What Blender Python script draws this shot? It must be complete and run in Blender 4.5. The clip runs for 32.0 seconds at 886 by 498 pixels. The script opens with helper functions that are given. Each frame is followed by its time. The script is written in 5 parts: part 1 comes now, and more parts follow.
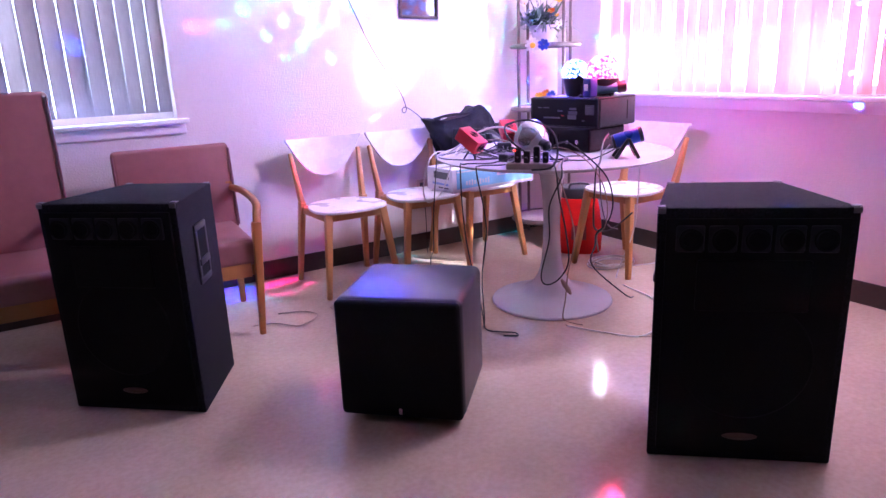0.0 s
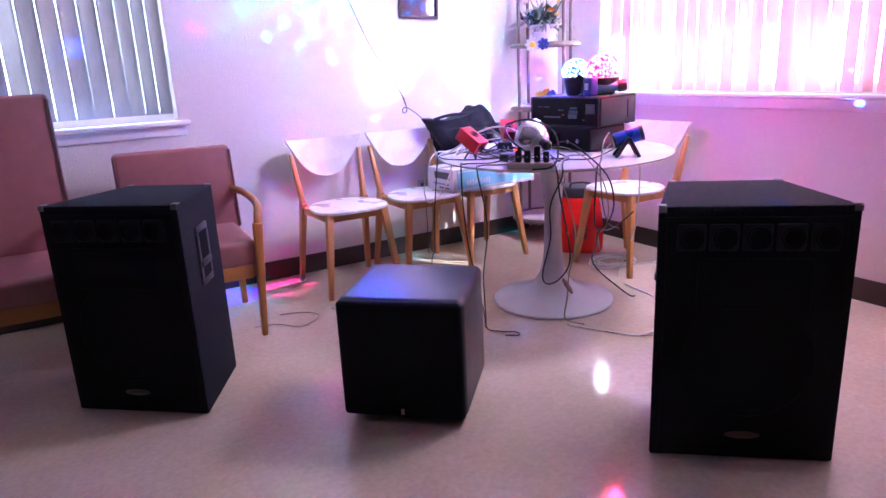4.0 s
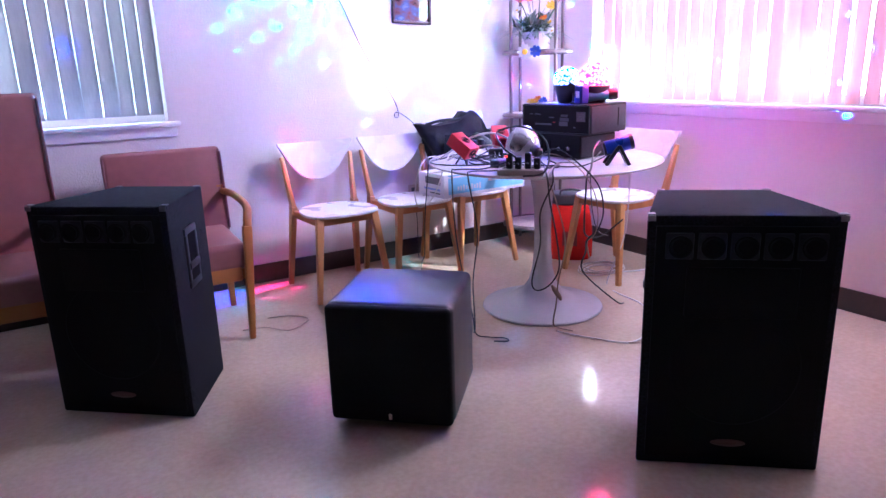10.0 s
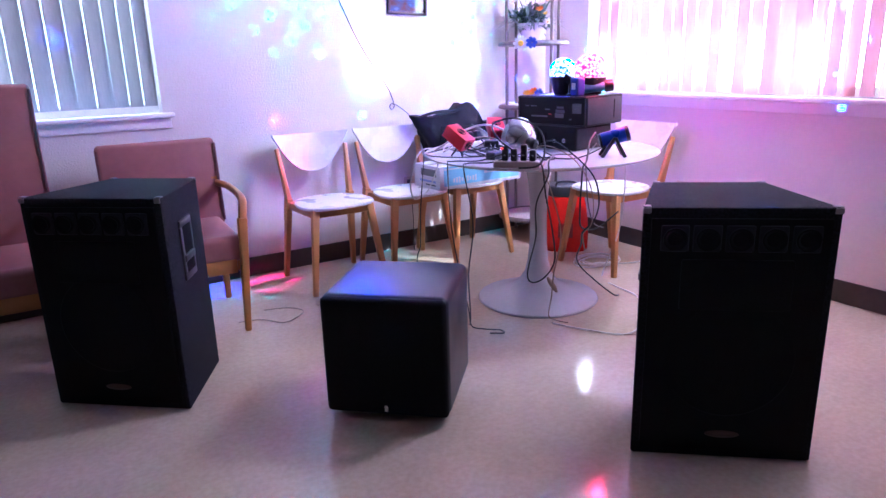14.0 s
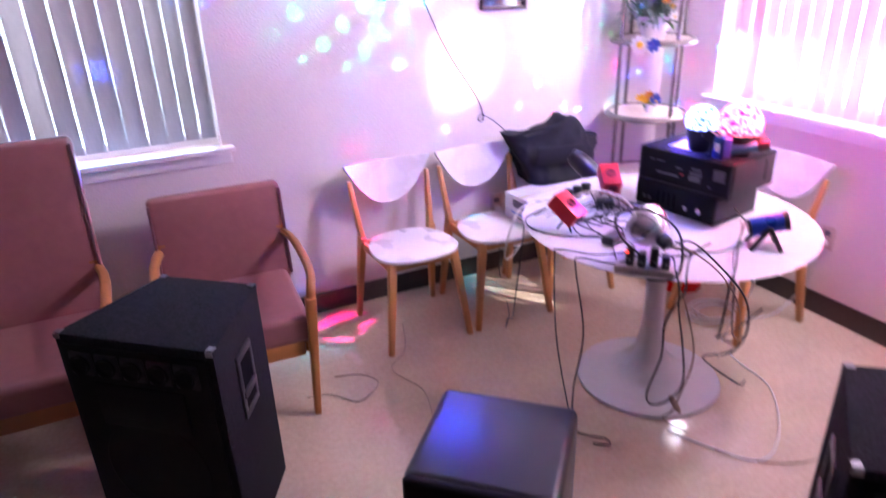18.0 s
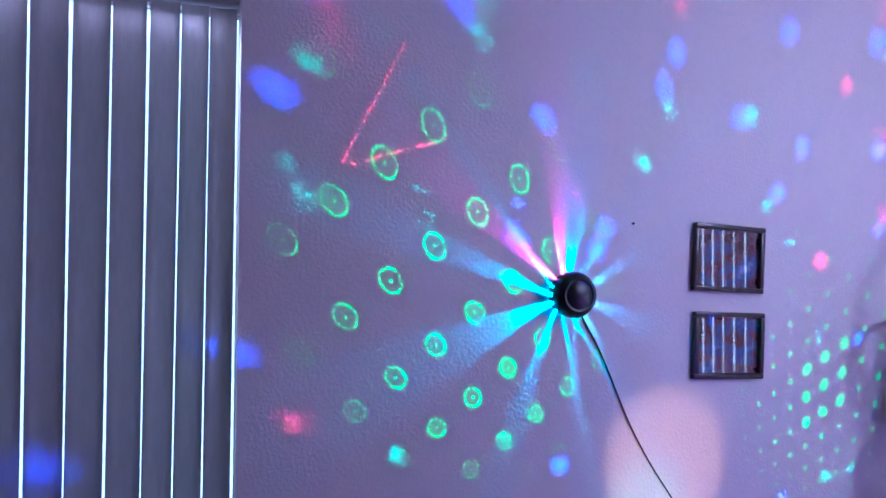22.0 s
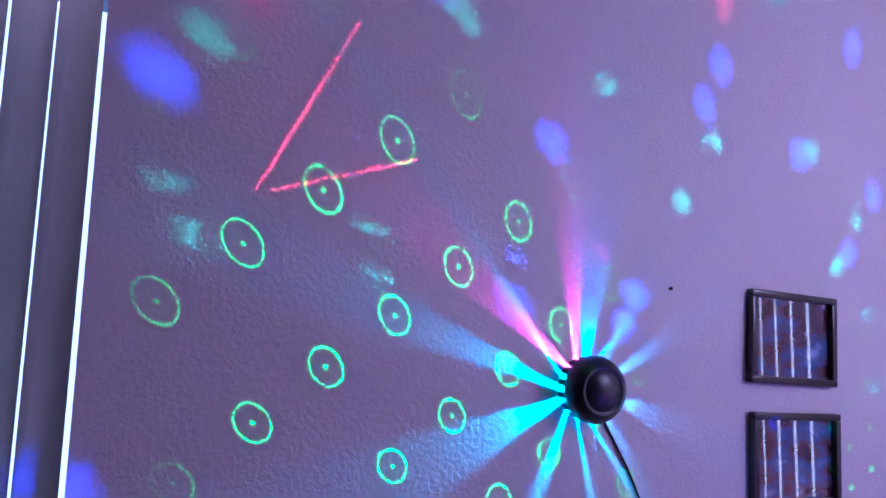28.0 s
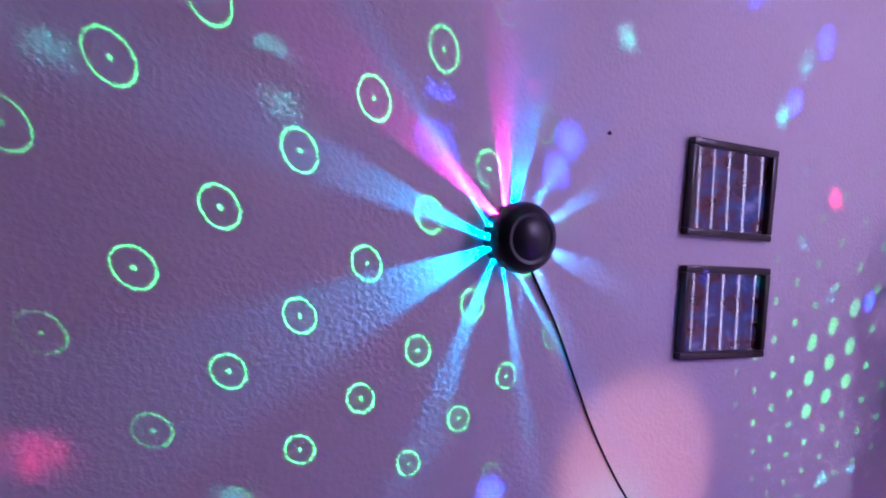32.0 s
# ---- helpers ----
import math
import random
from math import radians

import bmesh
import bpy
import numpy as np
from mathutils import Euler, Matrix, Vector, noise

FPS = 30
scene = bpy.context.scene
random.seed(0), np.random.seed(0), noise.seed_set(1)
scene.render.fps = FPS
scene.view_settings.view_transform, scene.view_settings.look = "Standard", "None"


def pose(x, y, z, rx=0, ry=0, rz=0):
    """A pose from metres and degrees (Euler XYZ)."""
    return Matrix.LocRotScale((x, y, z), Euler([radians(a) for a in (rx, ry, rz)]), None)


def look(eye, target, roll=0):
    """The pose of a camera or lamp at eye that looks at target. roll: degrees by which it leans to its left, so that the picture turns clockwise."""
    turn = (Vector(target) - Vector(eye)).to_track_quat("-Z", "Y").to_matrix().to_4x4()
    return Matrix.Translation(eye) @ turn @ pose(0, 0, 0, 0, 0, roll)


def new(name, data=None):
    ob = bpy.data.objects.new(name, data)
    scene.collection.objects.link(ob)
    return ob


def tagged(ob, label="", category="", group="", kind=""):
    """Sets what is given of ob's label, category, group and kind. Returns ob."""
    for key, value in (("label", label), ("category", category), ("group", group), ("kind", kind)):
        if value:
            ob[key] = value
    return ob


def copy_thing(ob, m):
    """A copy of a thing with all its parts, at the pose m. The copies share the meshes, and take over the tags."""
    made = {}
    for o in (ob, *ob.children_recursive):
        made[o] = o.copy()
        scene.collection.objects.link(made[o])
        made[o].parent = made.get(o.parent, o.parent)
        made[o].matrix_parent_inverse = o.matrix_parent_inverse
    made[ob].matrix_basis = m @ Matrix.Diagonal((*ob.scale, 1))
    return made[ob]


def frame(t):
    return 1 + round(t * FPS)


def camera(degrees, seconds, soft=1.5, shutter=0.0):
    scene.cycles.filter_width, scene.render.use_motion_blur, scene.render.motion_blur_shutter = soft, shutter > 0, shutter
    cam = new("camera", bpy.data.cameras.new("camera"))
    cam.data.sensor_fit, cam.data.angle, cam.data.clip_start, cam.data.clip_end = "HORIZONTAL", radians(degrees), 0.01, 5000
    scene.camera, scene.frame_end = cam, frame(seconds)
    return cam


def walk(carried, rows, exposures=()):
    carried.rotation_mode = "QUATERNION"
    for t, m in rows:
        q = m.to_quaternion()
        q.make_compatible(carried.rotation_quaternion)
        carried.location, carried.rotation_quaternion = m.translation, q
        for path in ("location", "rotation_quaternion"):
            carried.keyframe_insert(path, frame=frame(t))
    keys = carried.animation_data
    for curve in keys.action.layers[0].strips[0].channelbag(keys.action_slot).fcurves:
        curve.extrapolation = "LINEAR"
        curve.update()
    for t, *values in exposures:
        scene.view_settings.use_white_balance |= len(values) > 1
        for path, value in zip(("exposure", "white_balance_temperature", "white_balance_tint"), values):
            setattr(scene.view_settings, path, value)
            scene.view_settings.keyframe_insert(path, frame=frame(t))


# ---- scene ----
cam = camera(67.4, 32.0, 1.5, 0.45)

PATH = [
    (0, (0.384, -0.111, 1.175), (1.361, 1.55, 0.641), -2.4),
    (0.5, (0.381, -0.111, 1.174), (1.356, 1.553, 0.645), -2.4),
    (1, (0.386, -0.114, 1.174), (1.364, 1.55, 0.65), -2.7),
    (1.5, (0.387, -0.115, 1.176), (1.361, 1.552, 0.654), -3.1),
    (2, (0.384, -0.113, 1.18), (1.365, 1.546, 0.647), -2.8),
    (2.5, (0.381, -0.113, 1.179), (1.36, 1.545, 0.641), -2.7),
    (3, (0.381, -0.112, 1.178), (1.356, 1.548, 0.636), -2.8),
    (3.5, (0.384, -0.112, 1.176), (1.356, 1.551, 0.637), -2.8),
    (5.5, (0.383, -0.112, 1.178), (1.374, 1.545, 0.654), -2.3),
    (6, (0.379, -0.109, 1.178), (1.374, 1.542, 0.644), -1.9),
    (6.5, (0.378, -0.109, 1.181), (1.382, 1.539, 0.655), -1.9),
    (7, (0.382, -0.111, 1.179), (1.382, 1.541, 0.659), -2.1),
    (7.5, (0.386, -0.115, 1.178), (1.383, 1.542, 0.666), -2.4),
    (8, (0.385, -0.114, 1.179), (1.382, 1.542, 0.665), -2.2),
    (8.5, (0.384, -0.114, 1.179), (1.381, 1.541, 0.665), -2.1),
    (9, (0.384, -0.112, 1.179), (1.383, 1.543, 0.665), -2.1),
    (9.5, (0.38, -0.112, 1.179), (1.385, 1.537, 0.657), -1.9),
    (10, (0.384, -0.113, 1.177), (1.386, 1.538, 0.656), -1.8),
    (10.5, (0.383, -0.114, 1.182), (1.387, 1.538, 0.667), -1.9),
    (11, (0.385, -0.113, 1.181), (1.389, 1.538, 0.664), -2.1),
    (11.5, (0.386, -0.113, 1.18), (1.392, 1.536, 0.662), -2.1),
    (12, (0.384, -0.112, 1.181), (1.391, 1.534, 0.658), -1.9),
    (12.5, (0.385, -0.112, 1.181), (1.393, 1.532, 0.653), -1.8),
    (13, (0.387, -0.113, 1.176), (1.392, 1.532, 0.645), -1.7),
    (13.5, (0.385, -0.113, 1.179), (1.388, 1.533, 0.646), -1.6),
    (15.5, (0.419, -0.071, 1.177), (1.447, 1.519, 0.534), -2.0),
    (16, (0.496, 0.069, 1.199), (1.502, 1.636, 0.468), -1.5),
    (16.4, (0.6, 0.222, 1.247), (1.558, 1.715, 0.323), -3.0),
    (16.5, (0.621, 0.233, 1.295), (1.563, 1.712, 0.333), -3.2),
    (17, (0.612, 0.3, 1.561), (1.484, 1.724, 0.462), -2.6),
    (17.5, (0.558, 0.401, 1.657), (1.458, 1.86, 0.627), -4.1),
    (18, (0.645, 0.547, 1.741), (1.422, 2.196, 0.919), -2.0),
    (18.5, (0.715, 0.694, 1.721), (1.424, 2.453, 1.088), -0.4),
    (19, (0.68, 0.931, 1.727), (1.496, 2.7, 1.277), -2.3),
    (19.5, (0.735, 1.095, 1.771), (1.478, 2.918, 1.416), -1.2),
    (20, (0.814, 1.309, 1.753), (1.468, 3.176, 1.461), 0.3),
    (20.5, (0.804, 1.5, 1.735), (1.606, 3.326, 1.584), -0.3),
    (21, (0.814, 1.711, 1.73), (1.633, 3.533, 1.628), -0.1),
    (21.5, (0.916, 1.845, 1.776), (1.591, 3.728, 1.779), -0.2),
    (22, (0.97, 1.931, 1.81), (1.605, 3.827, 1.852), 0.4),
    (22.5, (0.95, 2.061, 1.831), (1.66, 3.927, 1.944), -0.4),
    (23, (0.976, 2.172, 1.809), (1.713, 4.024, 1.975), -1.7),
    (23.5, (1.063, 2.224, 1.851), (1.655, 4.125, 2.033), -0.0),
    (24, (1.069, 2.28, 1.836), (1.674, 4.174, 2.055), 0.4),
    (24.5, (1.101, 2.366, 1.799), (1.791, 4.235, 1.972), 0.0),
    (25, (1.149, 2.358, 1.834), (1.795, 4.244, 1.997), 0.7),
    (25.5, (1.17, 2.401, 1.856), (1.816, 4.287, 2.011), -0.0),
    (27.5, (1.171, 2.453, 1.87), (1.845, 4.326, 2.06), 0.5),
    (28, (1.153, 2.476, 1.838), (1.879, 4.325, 2.069), 1.5),
    (28.5, (1.158, 2.45, 1.849), (1.876, 4.3, 2.096), 1.2),
    (29, (1.168, 2.452, 1.84), (1.889, 4.3, 2.1), 1.3),
    (29.5, (1.172, 2.458, 1.842), (1.896, 4.305, 2.093), 1.4),
    (30, (1.187, 2.443, 1.882), (1.889, 4.304, 2.089), 0.8),
    (30.5, (1.18, 2.475, 1.842), (1.914, 4.322, 2.072), 1.6),
    (31, (1.17, 2.509, 1.82), (1.949, 4.342, 2.002), 1.8),
    (31.5, (1.176, 2.553, 1.786), (2.037, 4.358, 1.802), 1.1),
    (32, (1.255, 2.576, 1.768), (2.139, 4.367, 1.651), 1.8),
]
EXPOSURES = [(0, 1.69, 5270, 25.9), (1, 1.69, 5480, 33.0), (2, 1.69, 5320, 17.6), (3, 1.69, 5240, 12.8), (6, 1.69, 5030, 16.2),
             (7, 1.69, 5170, 18.4), (8, 1.69, 5080, 15.8), (9, 1.69, 4840, 3.2), (10, 1.69, 4780, 2.5), (12, 1.69, 4960, 12.2),
             (13, 1.69, 4500, -0.9), (16, 1.85, 5280, 6.7), (17, 2.1, 5560, 0.0), (18, 1.53, 5760, 16.6), (19, 0.12, 5670, 20.2),
             (20, -0.1, 4920, -6.7), (21, -0.6, 5640, 39.7), (22, -0.56, 4300, 13.3), (23, -0.67, 4130, -0.4), (24, -0.68, 3540, -5.0),
             (25, -0.74, 3570, -14.5), (28, -0.85, 4600, 36.0), (31, -0.83, 4500, 38.0), (32, -0.93, 5150, 57.0)]
walk(cam, [(t, look(eye, target, roll)) for t, eye, target, roll in PATH], EXPOSURES)

# ==== place ====

# ---- world and daylight ----
DIM = 0.45      # strength of all lamps and sky light beside the direct sun
SUN_DIR = Vector((0.56, -0.636, 0.53)).normalized()
world = bpy.data.worlds.new("sky")
scene.world = world
world.use_nodes = True
_wn = world.node_tree
_sky = _wn.nodes.new("ShaderNodeTexSky")
_sky.sky_type = "NISHITA"
_sky.sun_disc = False
_sky.sun_elevation = math.asin(SUN_DIR.z)
_sky.sun_rotation = math.atan2(SUN_DIR.x, SUN_DIR.y)
_bg = _wn.nodes["Background"]
_bg.inputs["Strength"].default_value = 0.15 * DIM
_wn.links.new(_sky.outputs[0], _bg.inputs["Color"])

_sun = bpy.data.lights.new("sun", "SUN")
_sun.energy = 5.0
_sun.angle = radians(0.5)
_sun.color = (1.0, 0.93, 0.84)
_sun_ob = new("sun", _sun)
_sun_ob.matrix_world = look(SUN_DIR * 30, (0, 0, 0))


def window_light(name, centre, target, sx, sy, watts, colour):
    """Area lamp added for the sky light that comes in through one window opening."""
    data = bpy.data.lights.new(name, "AREA")
    data.shape = "RECTANGLE"
    data.size, data.size_y = sx, sy
    data.energy = watts * DIM
    data.color = colour
    ob = new(name, data)
    ob.matrix_world = look(centre, target)
    return ob


# first lamp hangs unseen inside the room, added for the east window's daylight
window_light("window_light", (3.27, 1.78, 2.45), (2.72, 3.64, 1.55), 0.5, 0.42, 52, (1.0, 0.83, 0.98))
window_light("window_light", (0.2, 3.585, 2.38), (0.3, 1.8, 0.7), 1.5, 0.16, 0.8, (0.88, 0.88, 1.0))
window_light("window_light", (3.53, 0.7, 2.38), (2.3, 0.5, 0.0), 1.9, 0.2, 17, (1.0, 0.85, 0.90))
# daylight between glass and slats, on the sills
window_light("window_light", (0.23, 3.652, 0.984), (0.23, 2.0, 0.90), 1.5, 0.032, 2.5, (0.42, 0.58, 1.0))
window_light("window_light", (0.23, 3.735, 2.42), (0.23, 3.70, 1.0), 1.45, 0.05, 26, (0.95, 0.86, 0.95))
window_light("window_light", (3.645, 3.183, 1.17), (2.2, 2.1, 0.3), 0.06, 0.42, 3.8, (1.0, 0.94, 0.96))
window_light("window_light", (3.645, 3.183, 1.90), (2.2, 2.1, 1.7), 0.06, 1.0, 0.9, (1.0, 0.94, 0.96))
window_light("window_light", (3.70, 1.6, 1.03), (3.62, 1.6, 1.6), 3.0, 0.05, 11, (1.0, 0.80, 0.92))

# ---- materials ----


def material(name, colour, rough=0.5, metal=0.0, grain=0.0, grain_scale=40.0, stain=0.0, stain_scale=3.0,
             bump=0.0, bump_scale=200.0, spec=0.5, per_object=0.0, coat=0.0, stretch=(1, 1, 1)):
    """A principled material whose colour varies at two scales, with fine relief."""
    m = bpy.data.materials.new(name)
    m.use_nodes = True
    nt = m.node_tree
    p = nt.nodes["Principled BSDF"]
    p.inputs["Roughness"].default_value = rough
    p.inputs["Metallic"].default_value = metal
    p.inputs["Specular IOR Level"].default_value = spec
    p.inputs["Coat Weight"].default_value = coat
    tc = nt.nodes.new("ShaderNodeTexCoord")
    mp = nt.nodes.new("ShaderNodeMapping")
    mp.inputs["Scale"].default_value = stretch
    nt.links.new(tc.outputs["Object"], mp.inputs["Vector"])
    base = nt.nodes.new("ShaderNodeRGB")
    base.outputs[0].default_value = (*colour, 1)
    out = base.outputs[0]

    def vary(amount, scale, detail):
        nonlocal out
        n = nt.nodes.new("ShaderNodeTexNoise")
        n.inputs["Scale"].default_value = scale
        n.inputs["Detail"].default_value = detail
        nt.links.new(mp.outputs[0], n.inputs["Vector"])
        r = nt.nodes.new("ShaderNodeMapRange")
        r.inputs["From Min"].default_value, r.inputs["From Max"].default_value = 0.3, 0.7
        r.inputs["To Min"].default_value, r.inputs["To Max"].default_value = 1 - amount, 1 + amount
        nt.links.new(n.outputs["Fac"], r.inputs["Value"])
        x = nt.nodes.new("ShaderNodeVectorMath")
        x.operation = "SCALE"
        nt.links.new(out, x.inputs[0])
        nt.links.new(r.outputs[0], x.inputs["Scale"])
        out = x.outputs[0]
        return n

    if grain:
        vary(grain, grain_scale, 4)
    if stain:
        n = vary(stain, stain_scale, 3)
        rr = nt.nodes.new("ShaderNodeMapRange")
        rr.inputs["To Min"].default_value, rr.inputs["To Max"].default_value = rough * 0.8, min(1, rough * 1.2)
        nt.links.new(n.outputs["Fac"], rr.inputs["Value"])
        nt.links.new(rr.outputs[0], p.inputs["Roughness"])
    if per_object:
        oi = nt.nodes.new("ShaderNodeObjectInfo")
        r = nt.nodes.new("ShaderNodeMapRange")
        r.inputs["To Min"].default_value, r.inputs["To Max"].default_value = 1 - per_object, 1 + per_object
        nt.links.new(oi.outputs["Random"], r.inputs["Value"])
        x = nt.nodes.new("ShaderNodeVectorMath")
        x.operation = "SCALE"
        nt.links.new(out, x.inputs[0])
        nt.links.new(r.outputs[0], x.inputs["Scale"])
        out = x.outputs[0]
    nt.links.new(out, p.inputs["Base Color"])
    if bump:
        b = nt.nodes.new("ShaderNodeTexNoise")
        b.inputs["Scale"].default_value = bump_scale
        b.inputs["Detail"].default_value = 3
        nt.links.new(mp.outputs[0], b.inputs["Vector"])
        bn = nt.nodes.new("ShaderNodeBump")
        bn.inputs["Strength"].default_value = bump
        bn.inputs["Distance"].default_value = 0.004
        nt.links.new(b.outputs["Fac"], bn.inputs["Height"])
        nt.links.new(bn.outputs["Normal"], p.inputs["Normal"])
    return m


def glass_material(name, colour=(1, 1, 1), rough=0.0, ior=1.45):
    m = bpy.data.materials.new(name)
    m.use_nodes = True
    p = m.node_tree.nodes["Principled BSDF"]
    p.inputs["Base Color"].default_value = (*colour, 1)
    p.inputs["Transmission Weight"].default_value = 1.0
    p.inputs["Roughness"].default_value = rough
    p.inputs["IOR"].default_value = ior
    return m


def lit_material(name, colour, strength):
    """The glowing part of a lamp."""
    m = bpy.data.materials.new(name)
    m.use_nodes = True
    p = m.node_tree.nodes["Principled BSDF"]
    p.inputs["Base Color"].default_value = (*colour, 1)
    p.inputs["Emission Color"].default_value = (*colour, 1)
    p.inputs["Emission Strength"].default_value = strength * DIM
    return m


def slat_material(name, colour, through_amount, second=None):
    """Fabric-backed vinyl that lets some daylight through."""
    m = material(name, colour, 0.6, grain=0.05, grain_scale=120, stain=0.05, stain_scale=4, bump=0.08, bump_scale=300,
                 stretch=(1, 1, 0.2), per_object=0.06)
    nt = m.node_tree
    p = nt.nodes["Principled BSDF"]
    tr = nt.nodes.new("ShaderNodeBsdfTranslucent")
    tr.inputs["Color"].default_value = (*colour, 1)
    mix = nt.nodes.new("ShaderNodeMixShader")
    mix.inputs[0].default_value = through_amount
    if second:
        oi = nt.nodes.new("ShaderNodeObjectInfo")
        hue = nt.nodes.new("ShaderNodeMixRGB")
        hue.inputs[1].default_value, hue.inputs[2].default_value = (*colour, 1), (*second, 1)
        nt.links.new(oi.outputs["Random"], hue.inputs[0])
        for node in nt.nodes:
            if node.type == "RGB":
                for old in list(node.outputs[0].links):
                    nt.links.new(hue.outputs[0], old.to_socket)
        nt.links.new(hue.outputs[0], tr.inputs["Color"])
    nt.links.new(p.outputs[0], mix.inputs[1])
    nt.links.new(tr.outputs[0], mix.inputs[2])
    nt.links.new(mix.outputs[0], nt.nodes["Material Output"].inputs["Surface"])
    return m


def floor_material():
    """Cream vinyl composition sheet, waxed, with brown and white flecks."""
    m = material("waxed_vinyl", (0.53, 0.415, 0.30), 0.10, grain=0.04, grain_scale=30, stain=0.09, stain_scale=2.2, bump=0.035,
                 bump_scale=14, spec=0.5)
    nt = m.node_tree
    p = nt.nodes["Principled BSDF"]
    old = p.inputs["Base Color"].links[0].from_socket
    tc = nt.nodes.new("ShaderNodeTexCoord")
    v = nt.nodes.new("ShaderNodeTexVoronoi")
    v.inputs["Scale"].default_value = 70
    nt.links.new(tc.outputs["Object"], v.inputs["Vector"])
    n = nt.nodes.new("ShaderNodeTexNoise")
    n.inputs["Scale"].default_value = 55
    n.inputs["Detail"].default_value = 5
    nt.links.new(tc.outputs["Object"], n.inputs["Vector"])
    r = nt.nodes.new("ShaderNodeValToRGB")
    r.color_ramp.elements[0].position, r.color_ramp.elements[0].color = 0.36, (0.95, 0.93, 0.91, 1)
    r.color_ramp.elements[1].position, r.color_ramp.elements[1].color = 0.62, (1.03, 1.03, 1.03, 1)
    nt.links.new(n.outputs["Fac"], r.inputs["Fac"])
    x = nt.nodes.new("ShaderNodeVectorMath")
    x.operation = "MULTIPLY"
    nt.links.new(old, x.inputs[0])
    nt.links.new(r.outputs["Color"], x.inputs[1])
    # sparse dark scuffs
    s = nt.nodes.new("ShaderNodeMapRange")
    s.inputs["From Min"].default_value, s.inputs["From Max"].default_value = 0.02, 0.10
    s.inputs["To Min"].default_value, s.inputs["To Max"].default_value = 0.94, 1.0
    nt.links.new(v.outputs["Distance"], s.inputs["Value"])
    y = nt.nodes.new("ShaderNodeVectorMath")
    y.operation = "SCALE"
    nt.links.new(x.outputs[0], y.inputs[0])
    nt.links.new(s.outputs[0], y.inputs["Scale"])
    nt.links.new(y.outputs[0], p.inputs["Base Color"])
    return m


M_WALL = material("cream_wall_paint", (0.70, 0.63, 0.61), 0.55, grain=0.02, grain_scale=60, stain=0.03, stain_scale=1.3, bump=0.50, bump_scale=100)
# for the unseen walls: colour kept dark to weaken bounced light
M_WALL_UNSEEN = material("dark_unseen_wall", (0.16, 0.13, 0.11), 0.6, grain=0.02, grain_scale=60, stain=0.03, stain_scale=1.3, bump=0.3, bump_scale=95)
M_CEIL = material("ceiling_paint", (0.62, 0.60, 0.58), 0.8, stain=0.03, bump=0.3, bump_scale=120)
M_FLOOR = floor_material()
M_BASE = material("brown_rubber_skirting", (0.035, 0.020, 0.016), 0.4, grain=0.1, stain=0.15, stain_scale=5)
M_TRIM = material("white_gloss_trim", (0.75, 0.72, 0.72), 0.35, stain=0.04, grain=0.02)
M_SLAT = slat_material("blind_slat", (0.50, 0.455, 0.465), 0.03)
# copy of blind_slat with pink and lilac light put into its colours
M_SLAT_E = slat_material("blind_slat_pink_lit", (0.60, 0.31, 0.33), 0.045, (0.46, 0.37, 0.52))
M_RAIL = material("blind_headrail", (0.25, 0.23, 0.24), 0.45, stain=0.05)
M_CARPET = material("black_speaker_carpet", (0.011, 0.011, 0.014), 0.95, grain=0.75, grain_scale=130, stain=0.25, stain_scale=6, bump=0.8, bump_scale=500, spec=0.2)
M_GRILLE = material("black_speaker_front", (0.006, 0.006, 0.007), 0.75, grain=0.3, grain_scale=200, bump=0.2, bump_scale=600, spec=0.15)
M_BLACKPL = material("black_plastic", (0.010, 0.010, 0.012), 0.35, grain=0.1, stain=0.1)
M_SUB = material("satin_black_lacquer", (0.010, 0.010, 0.014), 0.34, grain=0.1, grain_scale=300, stain=0.08, stain_scale=5, bump=0.05, bump_scale=500)
M_CHROME = material("chrome", (0.75, 0.74, 0.74), 0.18, metal=1.0, stain=0.05)
M_BIRCH = material("birch_wood", (0.50, 0.225, 0.075), 0.42, grain=0.16, grain_scale=14, stain=0.08, stain_scale=5, bump=0.05, bump_scale=40, stretch=(1, 1, 0.12), per_object=0.08)
M_CHAIRW = material("white_chair_lacquer", (0.76, 0.72, 0.72), 0.28, grain=0.02, stain=0.04, stain_scale=8)
M_TABLEW = material("white_table_lacquer", (0.58, 0.55, 0.57), 0.22, grain=0.02, stain=0.04, stain_scale=6)
M_OAK = material("honey_oak", (0.40, 0.155, 0.04), 0.38, grain=0.2, grain_scale=16, stain=0.1, stain_scale=5, bump=0.06, bump_scale=50, stretch=(0.3, 0.3, 0.15), per_object=0.06)
M_VINYL = material("mauve_vinyl", (0.30, 0.120, 0.112), 0.36, grain=0.06, grain_scale=25, stain=0.07, stain_scale=4, bump=0.12, bump_scale=350)
M_METALR = material("bronze_metal", (0.23, 0.19, 0.175), 0.35, metal=0.8, grain=0.1, stain=0.15, stain_scale=12)
M_WICKER = material("pale_shelf_board", (0.62, 0.50, 0.44), 0.5, grain=0.15, grain_scale=50, stain=0.1, bump=0.2, bump_scale=150)


# ---- building helpers ----
def link(name, bm, mat, m=None, smooth=False):
    me = bpy.data.meshes.new(name)
    bm.to_mesh(me)
    bm.free()
    for mt in (mat if isinstance(mat, (list, tuple)) else [mat]):
        me.materials.append(mt)
    if smooth:
        me.polygons.foreach_set("use_smooth", [True] * len(me.polygons))
        me.set_sharp_from_angle(angle=radians(38))
    ob = new(name, me)
    if m is not None:
        ob.matrix_basis = m
    return ob


